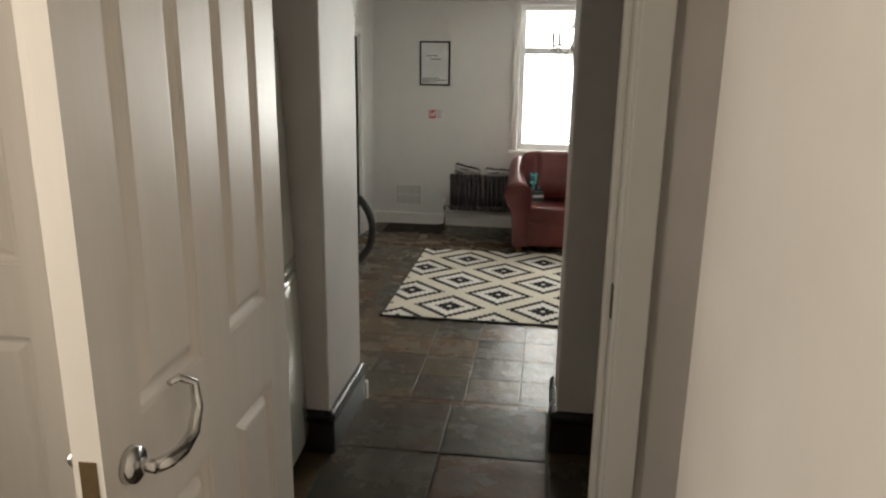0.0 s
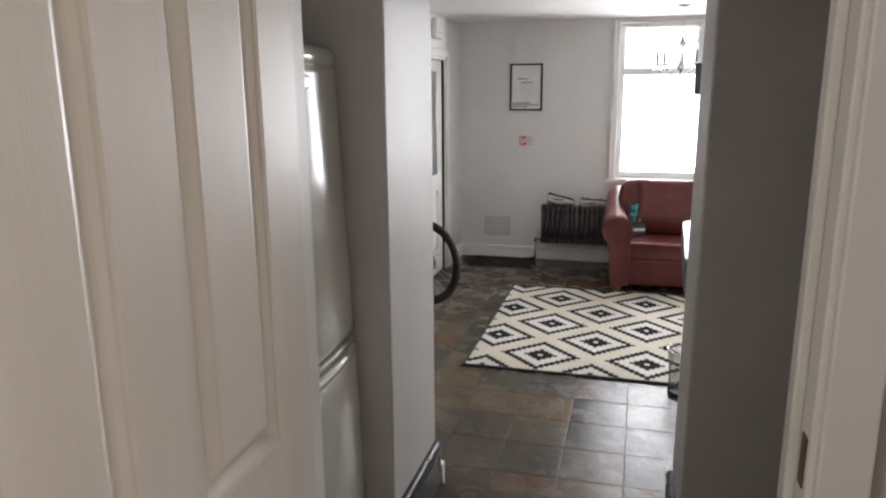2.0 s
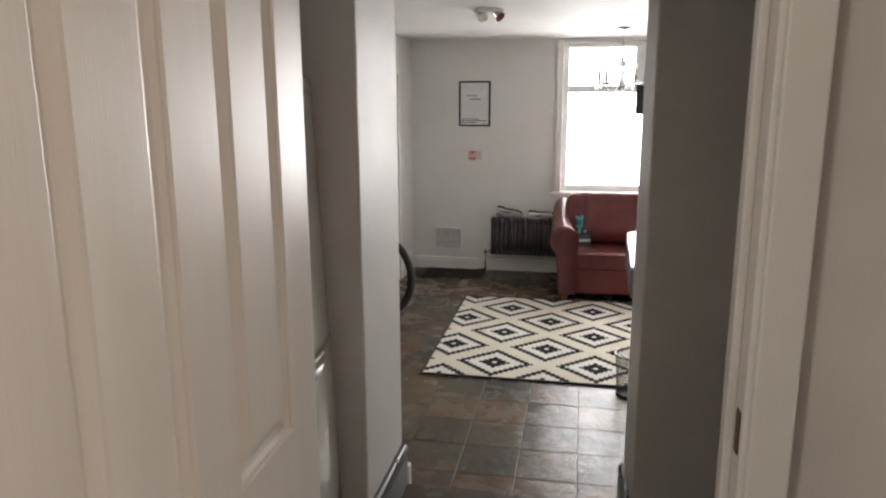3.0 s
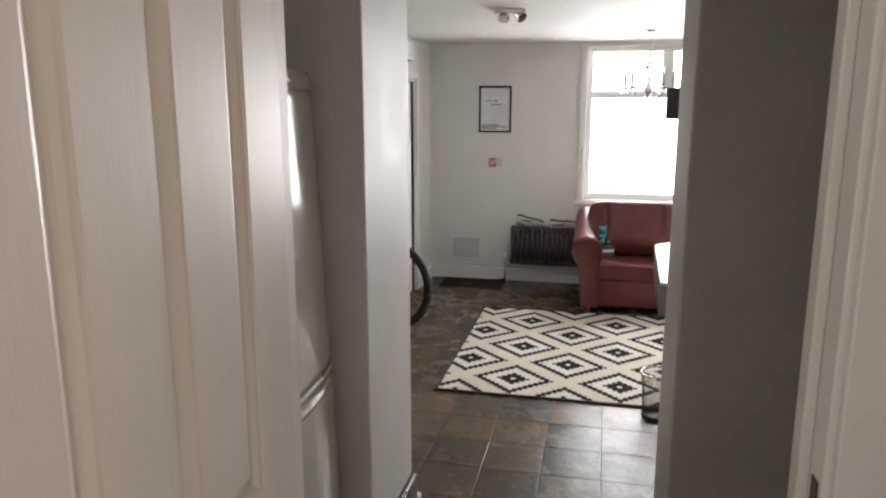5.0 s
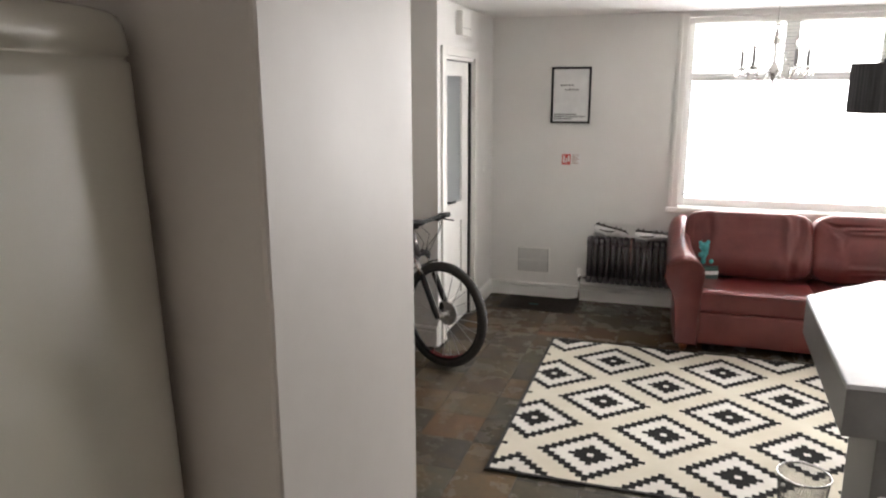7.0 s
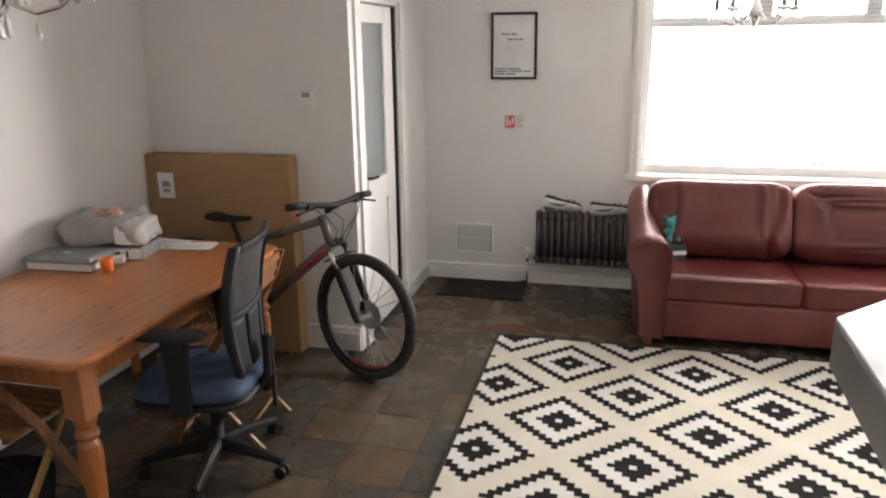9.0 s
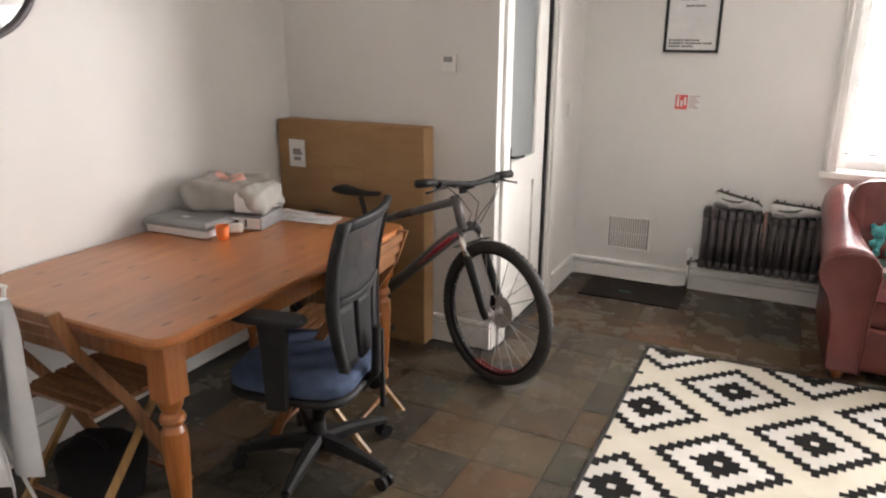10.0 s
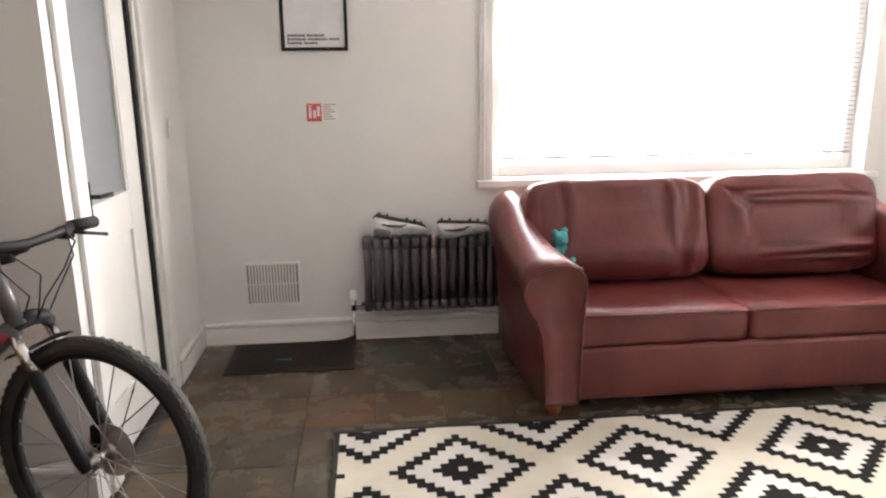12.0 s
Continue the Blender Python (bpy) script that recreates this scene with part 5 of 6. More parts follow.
sign = thing("fire_sign", (-0.12, 6.994, 1.172), 0, "small red and white fire action sign", "sign")
part("backing", boxes((0, 0, 0, 0.162, 0.004, 0.097)), PAPER, sign)
part("red_panel", boxes((0.004, -0.001, 0.004, 0.078, 0.0, 0.093)), SIGNRED, sign)
part("pictogram", boxes((0.014, -0.002, 0.02, 0.028, -0.001, 0.075), (0.036, -0.002, 0.02, 0.05, -0.001, 0.06), (0.056, -0.002, 0.03, 0.070, -0.001, 0.08), (0.012, -0.002, 0.08, 0.034, -0.001, 0.086)), PAPER, sign)
part("print", boxes(*[(0.088, -0.001, 0.012 + 0.012 * k, 0.148 - 0.012 * (k % 3), 0.0, 0.018 + 0.012 * k) for k in range(7)]), surface("faded_print", (0.42, 0.30, 0.27), (0.5, 0.38, 0.34), 0.6, 8, 100, 0.02), sign)

vent = thing("air_vent", (-0.485, 6.985, 0.21), 0, "white louvred air vent low on the wall", "vent")
part("frame", boxes((0, 0, 0, 0.012, 0.015, 0.235), (0.278, 0, 0, 0.29, 0.015, 0.235), (0.012, 0, 0, 0.278, 0.015, 0.012), (0.012, 0, 0.223, 0.278, 0.015, 0.235), bev=0.002), GLOSSWHITE, vent)
part("backing", boxes((0.012, 0.011, 0.012, 0.278, 0.0145, 0.223)), GREYPACK, vent)
first = part("louvre", boxes((-0.0045, 0, 0.012, 0.0045, 0.008, 0.223)), GLOSSWHITE, vent)
first.matrix_local = pose(0.026, 0.002, 0)
for k in range(1, 16):
    shared("louvre", first.data, vent, pose(0.026 + 0.0158 * k, 0.002, 0))
part("cross_bar", boxes((0.012, 0.0, 0.115, 0.278, 0.004, 0.122)), GLOSSWHITE, vent)

th = thing("thermostat", (-1.03, 5.486, 1.447), 0, "small white wall thermostat with grey display", "thermostat")
part("case", boxes((0, 0, 0, 0.084, 0.024, 0.088), bev=0.006), GLOSSWHITE, th)
part("display", boxes((0.018, -0.001, 0.05, 0.066, 0.0, 0.076)), GREYPACK, th, "grey display")
sw = thing("light_switch", (-0.728, 6.70, 1.125), 0, "white plastic light switch", "switch")
part("plate", boxes((0, 0, 0, 0.008, 0.086, 0.086), bev=0.003), GLOSSWHITE, sw)
part("rocker", boxes((0.008, 0.032, 0.028, 0.012, 0.054, 0.058), bev=0.001), GLOSSWHITE, sw)
al = thing("alarm_box", (-0.729, 5.93, 2.175), 0, "white plastic box above the door", "alarm")
part("case", boxes((0, 0, 0, 0.05, 0.22, 0.17), bev=0.008), GLOSSWHITE, al)
part("seam", boxes((0.0505, 0.01, 0.05, 0.051, 0.21, 0.053)), GREYPACK, al)

mir = thing("round_mirror", (-1.998, 3.78, 1.900), 0, "round wall mirror in a dark frame", "mirror")
bm = bmesh.new()
tube(bm, [(0.012, 0.30 * math.cos(2 * math.pi * k / 48), 0.30 * math.sin(2 * math.pi * k / 48)) for k in range(48)], 0.014, 10, True)
part("frame", bm, IRON, mir, "dark round frame", True)
bm = bmesh.new()
lathe(bm, [(0.296, 0.0), (0.296, 0.008), (0.0, 0.008)], 48)
bmesh.ops.transform(bm, matrix=Matrix.Rotation(radians(90), 4, "Y"), verts=bm.verts)
part("mirror_glass", bm, principled("silvered_glass", (0.9, 0.9, 0.9), 0.02, 1.0)[0], mir)


# ---- lamps ----
def build_chandelier():
    c = thing("chandelier", (1.352, 5.93, TOP), 0, "five-arm crystal chandelier with candle lamps, unlit", "chandelier", "matching chandeliers")
    bm = lathe(bmesh.new(), [(0.055, 0.0), (0.055, -0.008), (0.03, -0.022), (0.008, -0.03)], 24)
    part("ceiling_rose", bm, CHROME, c, "", True)
    bm = bmesh.new()
    rod(bm, (0, 0, -0.025), (0, 0, -0.18), 0.003, None, 8)
    lathe(bm, [(0.004, -0.17), (0.012, -0.19), (0.006, -0.22), (0.016, -0.26), (0.010, -0.30), (0.006, -0.36), (0.012, -0.42), (0.03, -0.46), (0.034, -0.49), (0.02, -0.515), (0.008, -0.54), (0.012, -0.555), (0.003, -0.57)], 20)
    part("stem", bm, CHROME, c, "", True)
    drop = bmesh.new()
    lathe(drop, [(0.0005, 0.0), (0.004, -0.006), (0.0075, -0.030), (0.006, -0.042), (0.0005, -0.050)], 6)
    me_drop = None
    bead = bmesh.new()
    cushion(bead, 0.007, 0.007, 0.007, (0, 0, 0), 1, 1, 8, 6)
    me_bead = None

    def hang(x, y, z, big):
        nonlocal me_drop, me_bead
        if big:
            if me_drop is None:
                ob = part("crystal_drop", drop, CRYSTAL, c)
                ob.matrix_local = pose(x, y, z)
                me_drop = ob.data
            else:
                shared("crystal_drop", me_drop, c, pose(x, y, z))
        else:
            if me_bead is None:
                ob = part("crystal_bead", bead, CRYSTAL, c)
                ob.matrix_local = pose(x, y, z)
                me_bead = ob.data
            else:
                shared("crystal_bead", me_bead, c, pose(x, y, z))

    for k in range(5):
        a = radians(72 * k + 12)
        ca, sa = math.cos(a), math.sin(a)
        bm = bmesh.new()
        tube(bm, [(r * ca, r * sa, z) for r, z in ((0.02, -0.47), (0.06, -0.515), (0.11, -0.535), (0.16, -0.52), (0.195, -0.49), (0.20, -0.47))], 0.0055, 8)
        arm = part("arm", bm, CHROME, c, "curved arm", True)
        bm = lathe(bmesh.new(), [(0.008, -0.475), (0.036, -0.462), (0.040, -0.455), (0.012, -0.452), (0.012, -0.445)], 18, (0.20 * ca, 0.20 * sa, 0))
        part("drip_pan", bm, CRYSTAL, arm, "glass drip pan", True)
        bm = lathe(bmesh.new(), [(0.0115, -0.452), (0.0115, -0.36), (0.007, -0.355)], 14, (0.20 * ca, 0.20 * sa, 0))
        part("candle_sleeve", bm, GREYPACK, arm, "grey candle sleeve", True)
        bm = lathe(bmesh.new(), [(0.005, -0.357), (0.013, -0.335), (0.012, -0.318), (0.003, -0.283)], 14, (0.20 * ca, 0.20 * sa, 0))
        part("bulb", bm, CRYSTAL, arm, "unlit candle bulb", True)
        for j in range(4):
            b2 = a + radians(90 * j)
            hang(0.20 * ca + 0.036 * math.cos(b2), 0.20 * sa + 0.036 * math.sin(b2), -0.463, True)
        for j in range(1, 6):
            u = j / 6
            r2 = 0.20 * (1 - u) + 0.012 * u
            hang(r2 * ca, r2 * sa, -0.45 + 0.21 * u - 0.07 * math.sin(math.pi * u), False)
        hang(0.11 * ca, 0.11 * sa, -0.545, True)
        hang(0.06 * math.cos(a + 0.6), 0.06 * math.sin(a + 0.6), -0.54, True)
    hang(0, 0, -0.575, True)
    hang(0, 0, -0.60, True)
    for k in range(6):
        a = 2 * math.pi * k / 6
        hang(0.026 * math.cos(a), 0.026 * math.sin(a), -0.27, True)
        hang(0.02 * math.cos(a), 0.02 * math.sin(a), -0.20, False)
    copy_thing(c, pose(-0.70, 3.16, TOP, 0, 0, 31))


build_chandelier()

pend = thing("pendant_lamp", (1.41, 3.45, TOP), 0, "black string drum pendant lamp, unlit", "lamp")
bm = bmesh.new()
lathe(bm, [(0.045, 0.0), (0.045, -0.012), (0.01, -0.03)], 20)
part("ceiling_rose", bm, CHROME, pend, "", True)
bm = bmesh.new()
rod(bm, (0, 0, -0.02), (0, 0, -0.40), 0.0025, None, 8)
rod(bm, (0, 0, -0.40), (0, 0, -0.485), 0.006, None, 10)
lathe(bm, [(0.006, -0.48), (0.022, -0.50), (0.022, -0.52)], 16)
part("cord", bm, BLACKPLASTIC, pend)
bm = bmesh.new()
n = 96
rings = []
for r0, z in ((0.107, -0.66), (0.107, -0.512), (0.104, -0.512), (0.104, -0.66), (0.107, -0.66)):
    rings.append([Vector(((r0 + 0.0018 * (k % 2)) * math.cos(2 * math.pi * k / n), (r0 + 0.0018 * (k % 2)) * math.sin(2 * math.pi * k / n), z)) for k in range(n)])
loft(bm, rings, False)
shade = part("shade", bm, SHADEFABRIC, pend, "black pleated string drum")
bm = bmesh.new()
for a in (0, 2.1, 4.2):
    rod(bm, (0, 0, -0.515), (0.104 * math.cos(a), 0.104 * math.sin(a), -0.515), 0.002, None, 6)
part("spider", bm, CHROME, pend)
bm = lathe(bmesh.new(), [(0.014, -0.52), (0.03, -0.56), (0.028, -0.59), (0.002, -0.61)], 16)
part("bulb", bm, GLOSSWHITE, pend, "", True)

spot = thing("ceiling_spotlight", (0.40, 4.47, TOP), 25, "small chrome and white ceiling fitting, unlit", "lamp")
part("base", boxes((-0.09, -0.05, -0.025, 0.09, 0.05, 0.0), bev=0.008), GLOSSWHITE, spot)
bm = bmesh.new()
rod(bm, (-0.04, 0, -0.02), (-0.05, -0.03, -0.065), 0.03, 0.035, 20)
rod(bm, (0.05, 0, -0.02), (0.07, -0.035, -0.055), 0.03, 0.035, 20)
part("lamp_head", bm, CHROME, spot)


# ---- things on the table ----
pack = thing("storage_tray", (-1.80, 4.50, 0.775), 3, "grey and white flat plastic pack on the table", "tray")
part("body", boxes((-0.17, -0.085, 0.002, 0.17, 0.085, 0.04), bev=0.008), PAPER, pack, "white lower half")
bm = bmesh.new()
loft(bm, [[(-0.18 + i, -0.095 + i, z), (0.18 - i, -0.095 + i, z), (0.18 - i, 0.095 - i, z), (-0.18 + i, 0.095 - i, z)] for z, i in ((0.04, 0.0), (0.055, 0.002), (0.068, 0.014), (0.07, 0.03))])
part("lid", bm, GREYPACK, pack, "grey lid")
part("mark", boxes((-0.02, -0.02, 0.0702, 0.02, 0.0, 0.0712)), PAPER, pack)

carton = thing("small_carton", (-1.70, 4.72, 0.775), 12, "flat grey and white carton on the table", "box")
part("carton", boxes((-0.20, -0.11, 0.001, 0.17, 0.11, 0.062), bev=0.004), GREYPACK, carton)
part("panel", boxes((-0.02, -0.1125, 0.008, 0.165, -0.1105, 0.056)), PAPER, carton, "white printed side")
part("print", boxes((0.02, -0.1135, 0.02, 0.06, -0.1127, 0.045), (0.09, -0.1135, 0.015, 0.10, -0.1127, 0.05)), INK, carton)

bag = thing("plastic_bag", (-1.735, 4.735, 0.838), 8, "crumpled clear plastic bag of folded things on a carton", "bag")
bm = bmesh.new()
cushion(bm, 0.215, 0.125, 0.075, (0, 0, 0.07), 0.42, 0.32, 84, 40, 0.05, 14.0, 4.0, (1, 1, 1), None, 0.004)
part("polythene", bm, BAG, bag, "wrinkled clear polythene", True)
bm = bmesh.new()
cushion(bm, 0.085, 0.055, 0.018, (-0.02, 0.0, 0.136), 0.7, 0.6, 48, 20, 0.06, 18.0, 9.0)
part("wrapper", bm, PINKPRINT, bag, "pink printed wrapper showing through", True)
part("inner_box", boxes((0.07, -0.112, 0.012, 0.195, 0.10, 0.11), bev=0.006), PAPER, bag, "white box in the bag")

cup = thing("orange_cup", (-1.572, 4.468, 0.775), 0, "small orange tealight glass on the table", "cup")
bm = lathe(bmesh.new(), [(0.024, 0.001), (0.027, 0.012), (0.030, 0.062), (0.027, 0.062), (0.024, 0.03), (0.0, 0.03)], 24)
part("bowl", bm, ORANGE, cup, "", True)
adap = thing("white_adapter", (-1.60, 4.585, 0.775), 30, "small white plug adapter with cable", "plug")
bm = boxes((-0.03, -0.022, 0.0, 0.03, 0.022, 0.04), bev=0.010)
part("case", bm, GLOSSWHITE, adap)
bm = bmesh.new()
tube(bm, [(-0.03, 0, 0.015), (-0.07, 0.02, 0.03), (-0.11, 0.01, 0.05), (-0.16, 0.02, 0.008)], 0.003, 6)
part("cable", bm, GREYPLASTIC, adap)

for k, (x, y, a, w, d) in enumerate(((-1.46, 4.925, 14, 0.30, 0.11), (-1.40, 4.915, 8, 0.21, 0.12), (-1.56, 4.955, -6, 0.20, 0.10))):
    p = thing("paper_sheet", (x, y, 0.7755 + 0.003 * k), a, "loose white printed papers on the table", "paper", "loose papers")
    bm = bmesh.new()
    rows = []
    for j in range(9):
        u = -w / 2 + w * j / 8
        z = 0.0006 + 0.004 * max(0.0, abs(u) / w - 0.3)
        rows.append([(u, -d / 2, z), (u, d / 2, z), (u, d / 2, z + 0.0022), (u, -d / 2, z + 0.0022)])
    loft(bm, rows)
    part("sheet", bm, PAPER, p)
    part("print", boxes(*[(-w * 0.35, -d * 0.3 + 0.014 * i, 0.0031, w * (0.1 + 0.08 * (i % 3)), -d * 0.3 + 0.014 * i + 0.003, 0.0035) for i in range(4)]), GREYPACK, p)

# ---- toy on the sofa ----
toy = thing("soft_toy", (1.09, 6.38, 0.455), 20, "teal plush toy sitting on a small box on the sofa", "toy")
bm = bmesh.new()
cushion(bm, 0.045, 0.038, 0.055, (0, 0, 0.15), 0.9, 0.9, 24, 14, 0.02, 30, 1)
cushion(bm, 0.042, 0.04, 0.036, (-0.015, -0.01, 0.225), 0.9, 0.9, 24, 14, 0.02, 30, 5)
for x, y, z, r in ((-0.05, -0.01, 0.26, 0.017), (0.02, 0.0, 0.262, 0.017), (-0.05, -0.03, 0.16, 0.02), (0.055, -0.025, 0.17, 0.02), (-0.03, -0.045, 0.105, 0.023), (0.04, -0.045, 0.105, 0.023), (-0.015, -0.048, 0.215, 0.015)):
    cushion(bm, r, r, r * 1.1, (x, y, z), 1, 1, 12, 8)
bmesh.ops.scale(bm, vec=(0.85, 0.85, 0.85), verts=bm.verts)
bmesh.ops.translate(bm, vec=(-0.03, 0.02, 0.02), verts=bm.verts)
part("plush", bm, TEAL, toy, "", True)
tbox = thing("gift_box", (1.085, 6.36, 0.437), 20, "small dark green and white box on the sofa seat", "box")
part("carton", boxes((-0.05, -0.045, 0.001, 0.055, 0.045, 0.095), bev=0.003), surface("green_card", (0.02, 0.06, 0.05), (0.04, 0.09, 0.08), 0.5, 9, 100, 0.05), tbox)
part("band", boxes((-0.051, -0.0465, 0.035, 0.056, 0.0465, 0.062)), PAPER, tbox, "white band")

# ---- bin and stool by the breakfast bar ----
b = thing("waste_bin", (1.385, 3.86, 0.0), 0, "black wire mesh waste bin beside the breakfast bar", "bin")
bm = bmesh.new()
n, R0, R1, H = 60, 0.085, 0.10, 0.27


def ring_pts(r, z, count=n):
    return [(r * math.cos(2 * math.pi * k / count), r * math.sin(2 * math.pi * k / count), z) for k in range(count)]


for k in range(n):
    a, a2 = 2 * math.pi * k / n, 2 * math.pi * (k + 6) / n
    tube(bm, [(R0 * math.cos(a), R0 * math.sin(a), 0.012), (R1 * math.cos(a2), R1 * math.sin(a2), H)], 0.0008, 3)
    tube(bm, [(R0 * math.cos(a2), R0 * math.sin(a2), 0.012), (R1 * math.cos(a), R1 * math.sin(a), H)], 0.0008, 3)
part("wire_mesh", bm, MESHWIRE, b, "fine open black mesh")
bm = bmesh.new()
tube(bm, ring_pts(R1, H), 0.005, 8, True)
part("rim", bm, CHROME, b, "bright rolled rim", True)
bm = lathe(bmesh.new(), [(R0 + 0.003, 0.001), (R0 + 0.004, 0.022), (R0 - 0.004, 0.022), (R0 - 0.006, 0.006), (0.0, 0.006)], 40)
part("base", bm, BLACKPLASTIC, b, "solid black base", True)

st = thing("bar_stool", (1.52, 3.30, 0.0), 0, "white topped stool tucked by the breakfast bar", "stool")
part("seat", boxes((-0.10, -0.42, 0.625, 0.22, -0.02, 0.655), bev=0.008), GLOSSWHITE, st, "flat white seat")
for x, y in ((-0.07, -0.38), (0.19, -0.38), (-0.07, -0.06), (0.19, -0.06)):
    bm = bmesh.new()
    tube(bm, [(x, y, 0.0), (x, y, 0.625)], 0.011, 10)
    part("leg", bm, BLACKPLASTIC, st)
jug = thing("glass_jar", (1.78, 3.55, 1.031), 0, "clear glass jar on the breakfast bar", "jar")
bm = lathe(bmesh.new(), [(0.035, 0.0), (0.04, 0.01), (0.04, 0.09), (0.036, 0.10), (0.033, 0.10), (0.036, 0.09), (0.036, 0.012), (0.0, 0.012)], 24)
part("body", bm, CRYSTAL, jug, "", True)

# ---- on top of the fridge ----
ft = thing("food_box", (0.05, 1.16, HALL + 1.521), 6, "dark red and white carton on the fridge", "box")
ft.matrix_world = ft.matrix_world @ pose(0, 0, 0, 0, -2.2, 0)
part("carton", boxes((-0.14, -0.10, 0.0, 0.10, 0.11, 0.085), bev=0.004), GLOSSWHITE, ft)
part("band", boxes((-0.1405, -0.1005, 0.02, 0.1005, 0.1105, 0.05)), SIGNRED, ft, "dark red band")
tray = thing("oven_tray", (0.09, 1.34, HALL + 1.521), 0, "thin black tray on the fridge", "tray")
tray.matrix_world = tray.matrix_world @ pose(0, 0, 0, 0, -2.2, 0)
bm = bmesh.new()
loft(bm, [[(-0.20, -0.09, 0.001), (0.06, -0.09, 0.001), (0.06, 0.10, 0.001), (-0.20, 0.10, 0.001)], [(-0.215, -0.105, 0.02), (0.075, -0.105, 0.02), (0.075, 0.115, 0.02), (-0.215, 0.115, 0.02)]])
part("pan", bm, BLACKPLASTIC, tray)

# ---- airer with a white shirt at the table's near end ----
air = thing("clothes_airer", (-1.62, 3.31, 0.0), 0, "white wire clothes airer beside the table", "airer")
for y in (-0.10, 0.0, 0.10):
    bm = bmesh.new()
    rod(bm, (-0.30, y, 0.93), (0.22, y, 0.93), 0.005, None, 8)
    part("rail", bm, GLOSSWHITE, air)
for x in (-0.29, 0.21):
    bm = bmesh.new()
    tube(bm, [(x, -0.13, 0.0), (x, 0.10, 0.93), (x, -0.10, 0.93), (x, 0.13, 0.0)], 0.006, 8)
    part("side_frame", bm, GLOSSWHITE, air)
shirt = thing("white_shirt", (-1.53, 3.31, 0.0), 0, "crumpled white shirt draped over the airer", "shirt")
bm = bmesh.new()
nu, nv = 30, 44
front, back = [], []
for j in range(nv + 1):
    v = j / nv
    rowf, rowb = [], []
    for i in range(nu + 1):
        u = i / nu
        x = -0.20 + 0.44 * u + 0.02 * math.sin(9 * v + 2)
        s = -0.62 + 1.24 * v
        if abs(s) < 0.03:
            y, z = s, 0.938
        else:
            y = math.copysign(0.03 + 0.02 * abs(s), s)
            z = 0.938 - (abs(s) - 0.03) * 1.0
        f = 0.018 * math.sin(u * 17 + 3 * v) * min(1, abs(s) * 4) + 0.014 * noise.noise(Vector((u * 5, v * 6, 1)))
        if z < 0.35:
            x += 0.05 * (0.35 - z)
        rowf.append((x, y + f, z))
        rowb.append((x, y + f - math.copysign(0.003, s), z - 0.002))
    front.append([bm.verts.new(p) for p in rowf])
    back.append([bm.verts.new(p) for p in rowb])
for j in range(nv):
    for i in range(nu):
        bm.faces.new((front[j][i], front[j][i + 1], front[j + 1][i + 1], front[j + 1][i]))
        bm.faces.new((back[j][i], back[j + 1][i], back[j + 1][i + 1], back[j][i + 1]))
part("cloth", bm, surface("white_cotton", (0.76, 0.76, 0.77), (0.82, 0.82, 0.83), 0.9, 12, 300, 0.2), shirt, "", True)

holdall = thing("black_bag", (-1.515, 3.70, 0.0), 4, "slack black fabric bag on the floor under the chair", "bag")
bm = bmesh.new()
cushion(bm, 0.135, 0.125, 0.115, (0, 0, 0.112), 0.5, 0.45, 48, 24, 0.05, 9.0, 6.0)
part("body", bm, WEAVE_CLOTH, holdall, "", True)
bm = bmesh.new()
tube(bm, [(-0.07, -0.02, 0.205), (-0.06, -0.03, 0.255), (0.0, -0.035, 0.275), (0.06, -0.03, 0.255), (0.07, -0.02, 0.205)], 0.008, 8)
part("strap", bm, WEAVE_CLOTH, holdall, "", True)

flex = thing("power_cable", (-1.975, 4.10, 0.0), 0, "thin dark cable hanging below the table", "cable")
bm = bmesh.new()
tube(bm, [(0.012, 0.0, 0.50), (0.02, -0.03, 0.40), (0.02, -0.01, 0.31), (0.025, 0.06, 0.27), (0.02, 0.10, 0.34)], 0.003, 6)
part("flex", bm, GREYPLASTIC, flex)


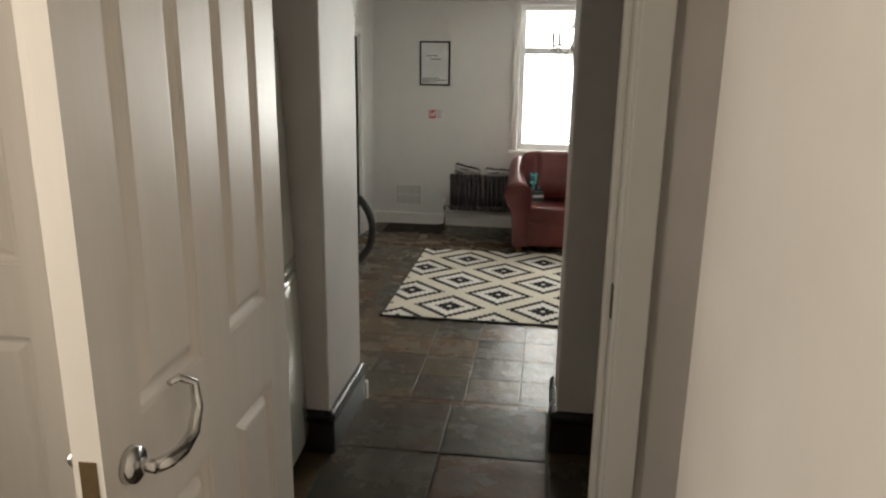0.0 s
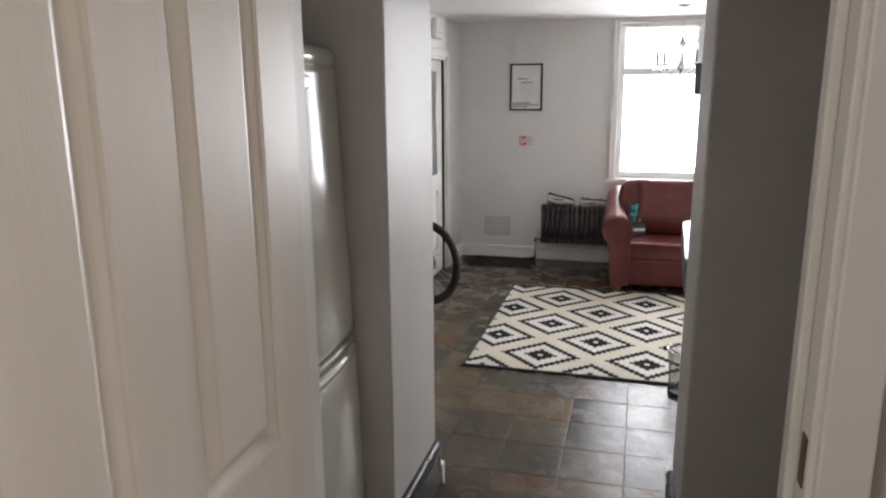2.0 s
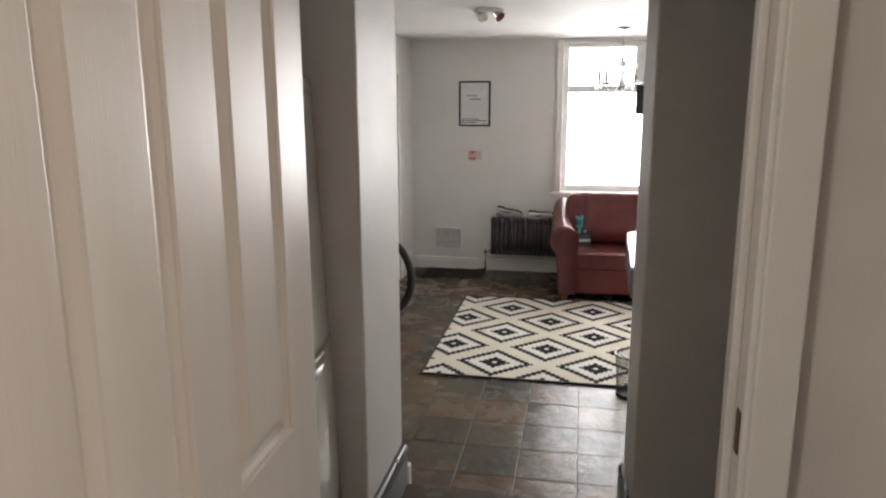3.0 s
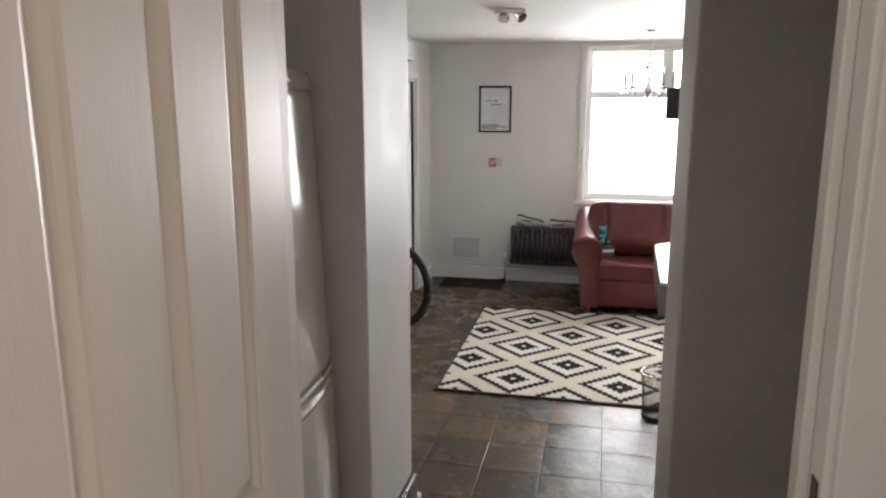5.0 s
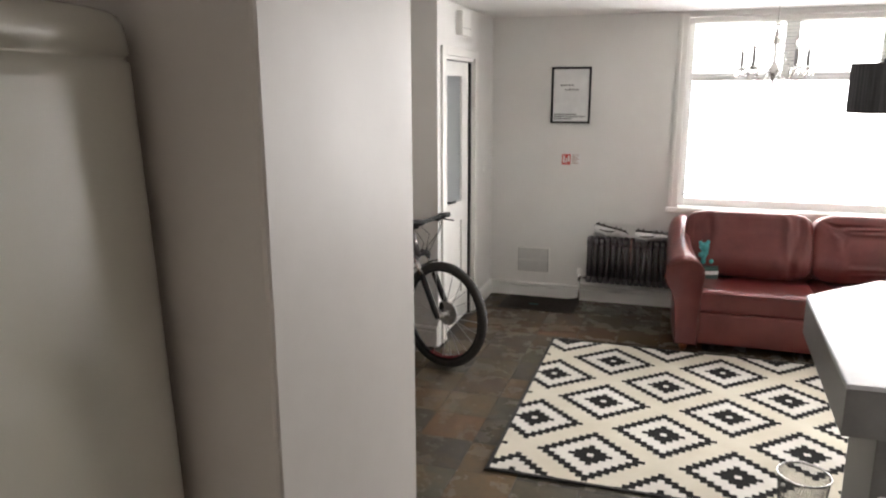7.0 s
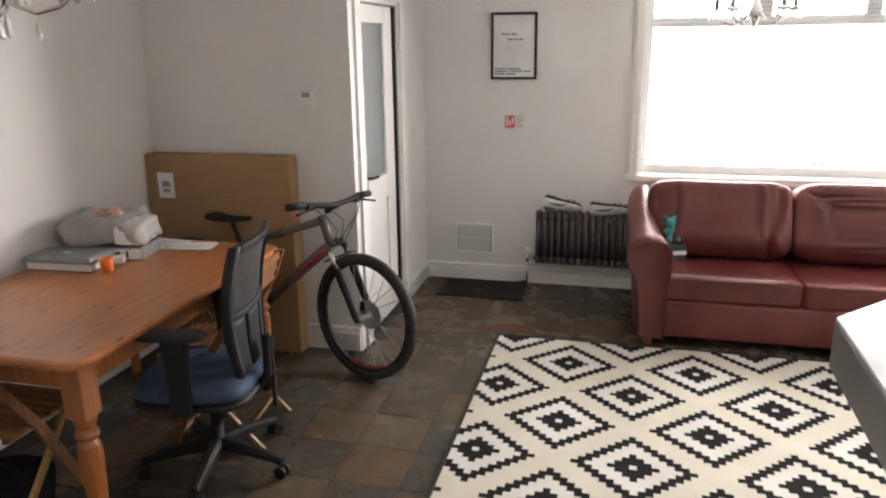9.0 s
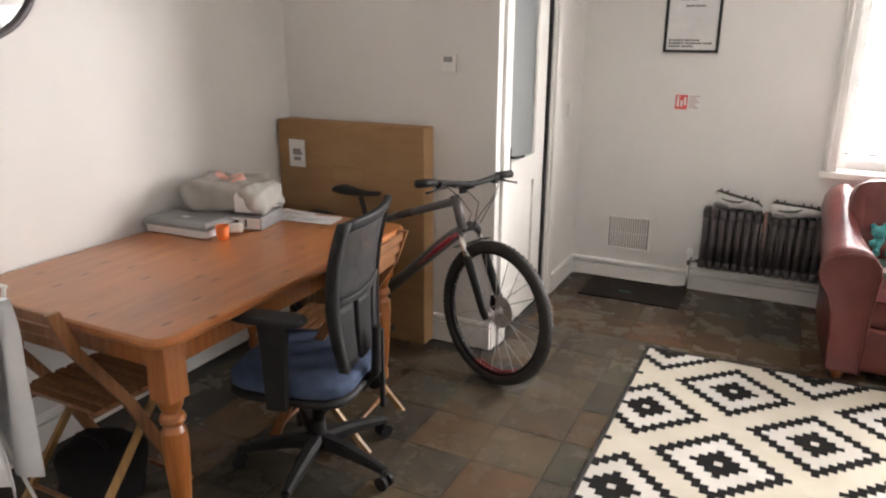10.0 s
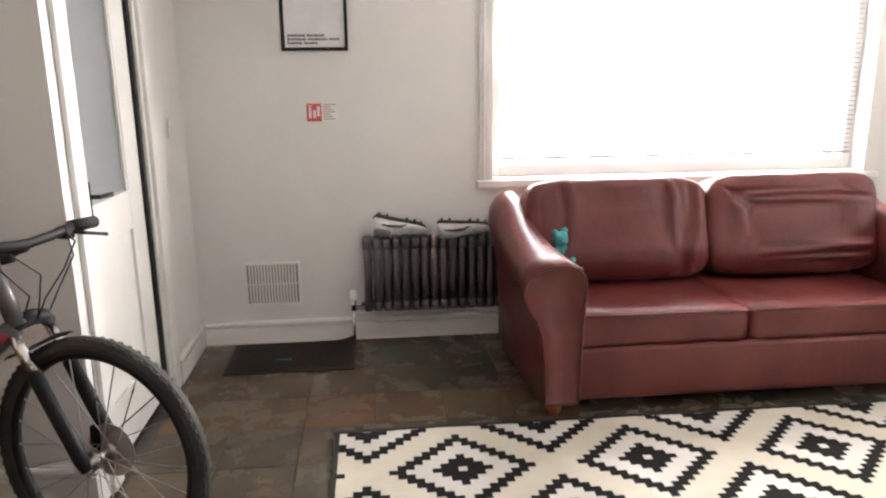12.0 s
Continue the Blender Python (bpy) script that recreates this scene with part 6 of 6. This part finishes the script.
# ---- slate tiles ----
def tile_mesh(name, w, d, seed):
    """A riven tile: an uneven face, a narrow worn arris and short sides."""
    bm = bmesh.new()
    n = 5
    rows = []
    for j in range(n + 1):
        row = []
        for i in range(n + 1):
            fx = (0.0, 0.007, 0.35, 0.65, 0.993, 1.0)[i]
            fy = (0.0, 0.007, 0.35, 0.65, 0.993, 1.0)[j]
            x, y = w * (fx - 0.5), d * (fy - 0.5)
            if i in (0, n):
                x += 0.0020 * noise.noise(Vector((seed * 3.1, j * 1.7, i)))
            if j in (0, n):
                y += 0.0020 * noise.noise(Vector((seed * 5.3, i * 1.7, j)))
            z = 0.0009 * noise.noise(Vector((fx * 4 + seed * 7, fy * 4, 0.5)))
            if i in (0, n) or j in (0, n):
                z -= 0.0008
            row.append(bm.verts.new((x, y, z)))
        rows.append(row)
    for j in range(n):
        for i in range(n):
            bm.faces.new((rows[j][i], rows[j][i + 1], rows[j + 1][i + 1], rows[j + 1][i]))
    bmesh.ops.recalc_face_normals(bm, faces=bm.faces)
    if sum(f.normal.z for f in bm.faces) < 0:
        bmesh.ops.reverse_faces(bm, faces=bm.faces)
    me = bpy.data.meshes.new(name)
    bm.to_mesh(me)
    bm.free()
    me.materials.append(SLATE)
    return me


rng = random.Random(11)
PITCH, JOINT = 0.2945, 0.0034
kinds = [tile_mesh("tile", PITCH - JOINT, PITCH - JOINT, k) for k in range(7)]
floor_ob = bpy.data.objects["floor"]
rest = []
count = 0
for i in range(-9, 11):
    for j in range(-4, 15):
        x, y = 0.48 + PITCH * (i + 0.5), 3.035 + PITCH * (j + 0.5)
        if not (-2.0 + 0.1 < x < 3.4 and 2.1 < y < 7.05) or (x < -0.8 and y > 5.5):
            continue
        m = pose(x, y, 0.0012 * rng.uniform(-1, 1), rng.uniform(-0.2, 0.2), rng.uniform(-0.2, 0.2), 90 * rng.randrange(4))
        if x < 1.75 and count < 300:
            shared("tile", kinds[rng.randrange(7)], floor_ob, m)
            count += 1
        else:
            rest.append(m)
bm = bmesh.new()
for m in rest:
    k0 = len(bm.verts)
    bm.from_mesh(kinds[rng.randrange(7)])
    bm.verts.ensure_lookup_table()
    bmesh.ops.transform(bm, matrix=m, verts=bm.verts[k0:])
far = part("tile_field", bm, SLATE, floor_ob)
tagged(far, kind="stuff")

hall_kinds = [tile_mesh("hall_tile", 0.392, 0.392, 20 + k) for k in range(4)]
hall_ob = bpy.data.objects["floor_hall"]
for i in range(-3, 5):
    for j in range(-13, 0):
        x, y = 0.40 + 0.40 * (i + 0.5), 2.012 + 0.40 * (j + 0.5)
        if -0.45 < x < 2.3 and y > -3.1:
            shared("tile", hall_kinds[rng.randrange(4)], hall_ob, pose(x, y, HALL + 0.0006 * rng.uniform(-1, 1), rng.uniform(-0.1, 0.1), rng.uniform(-0.1, 0.1), 90 * rng.randrange(4)))
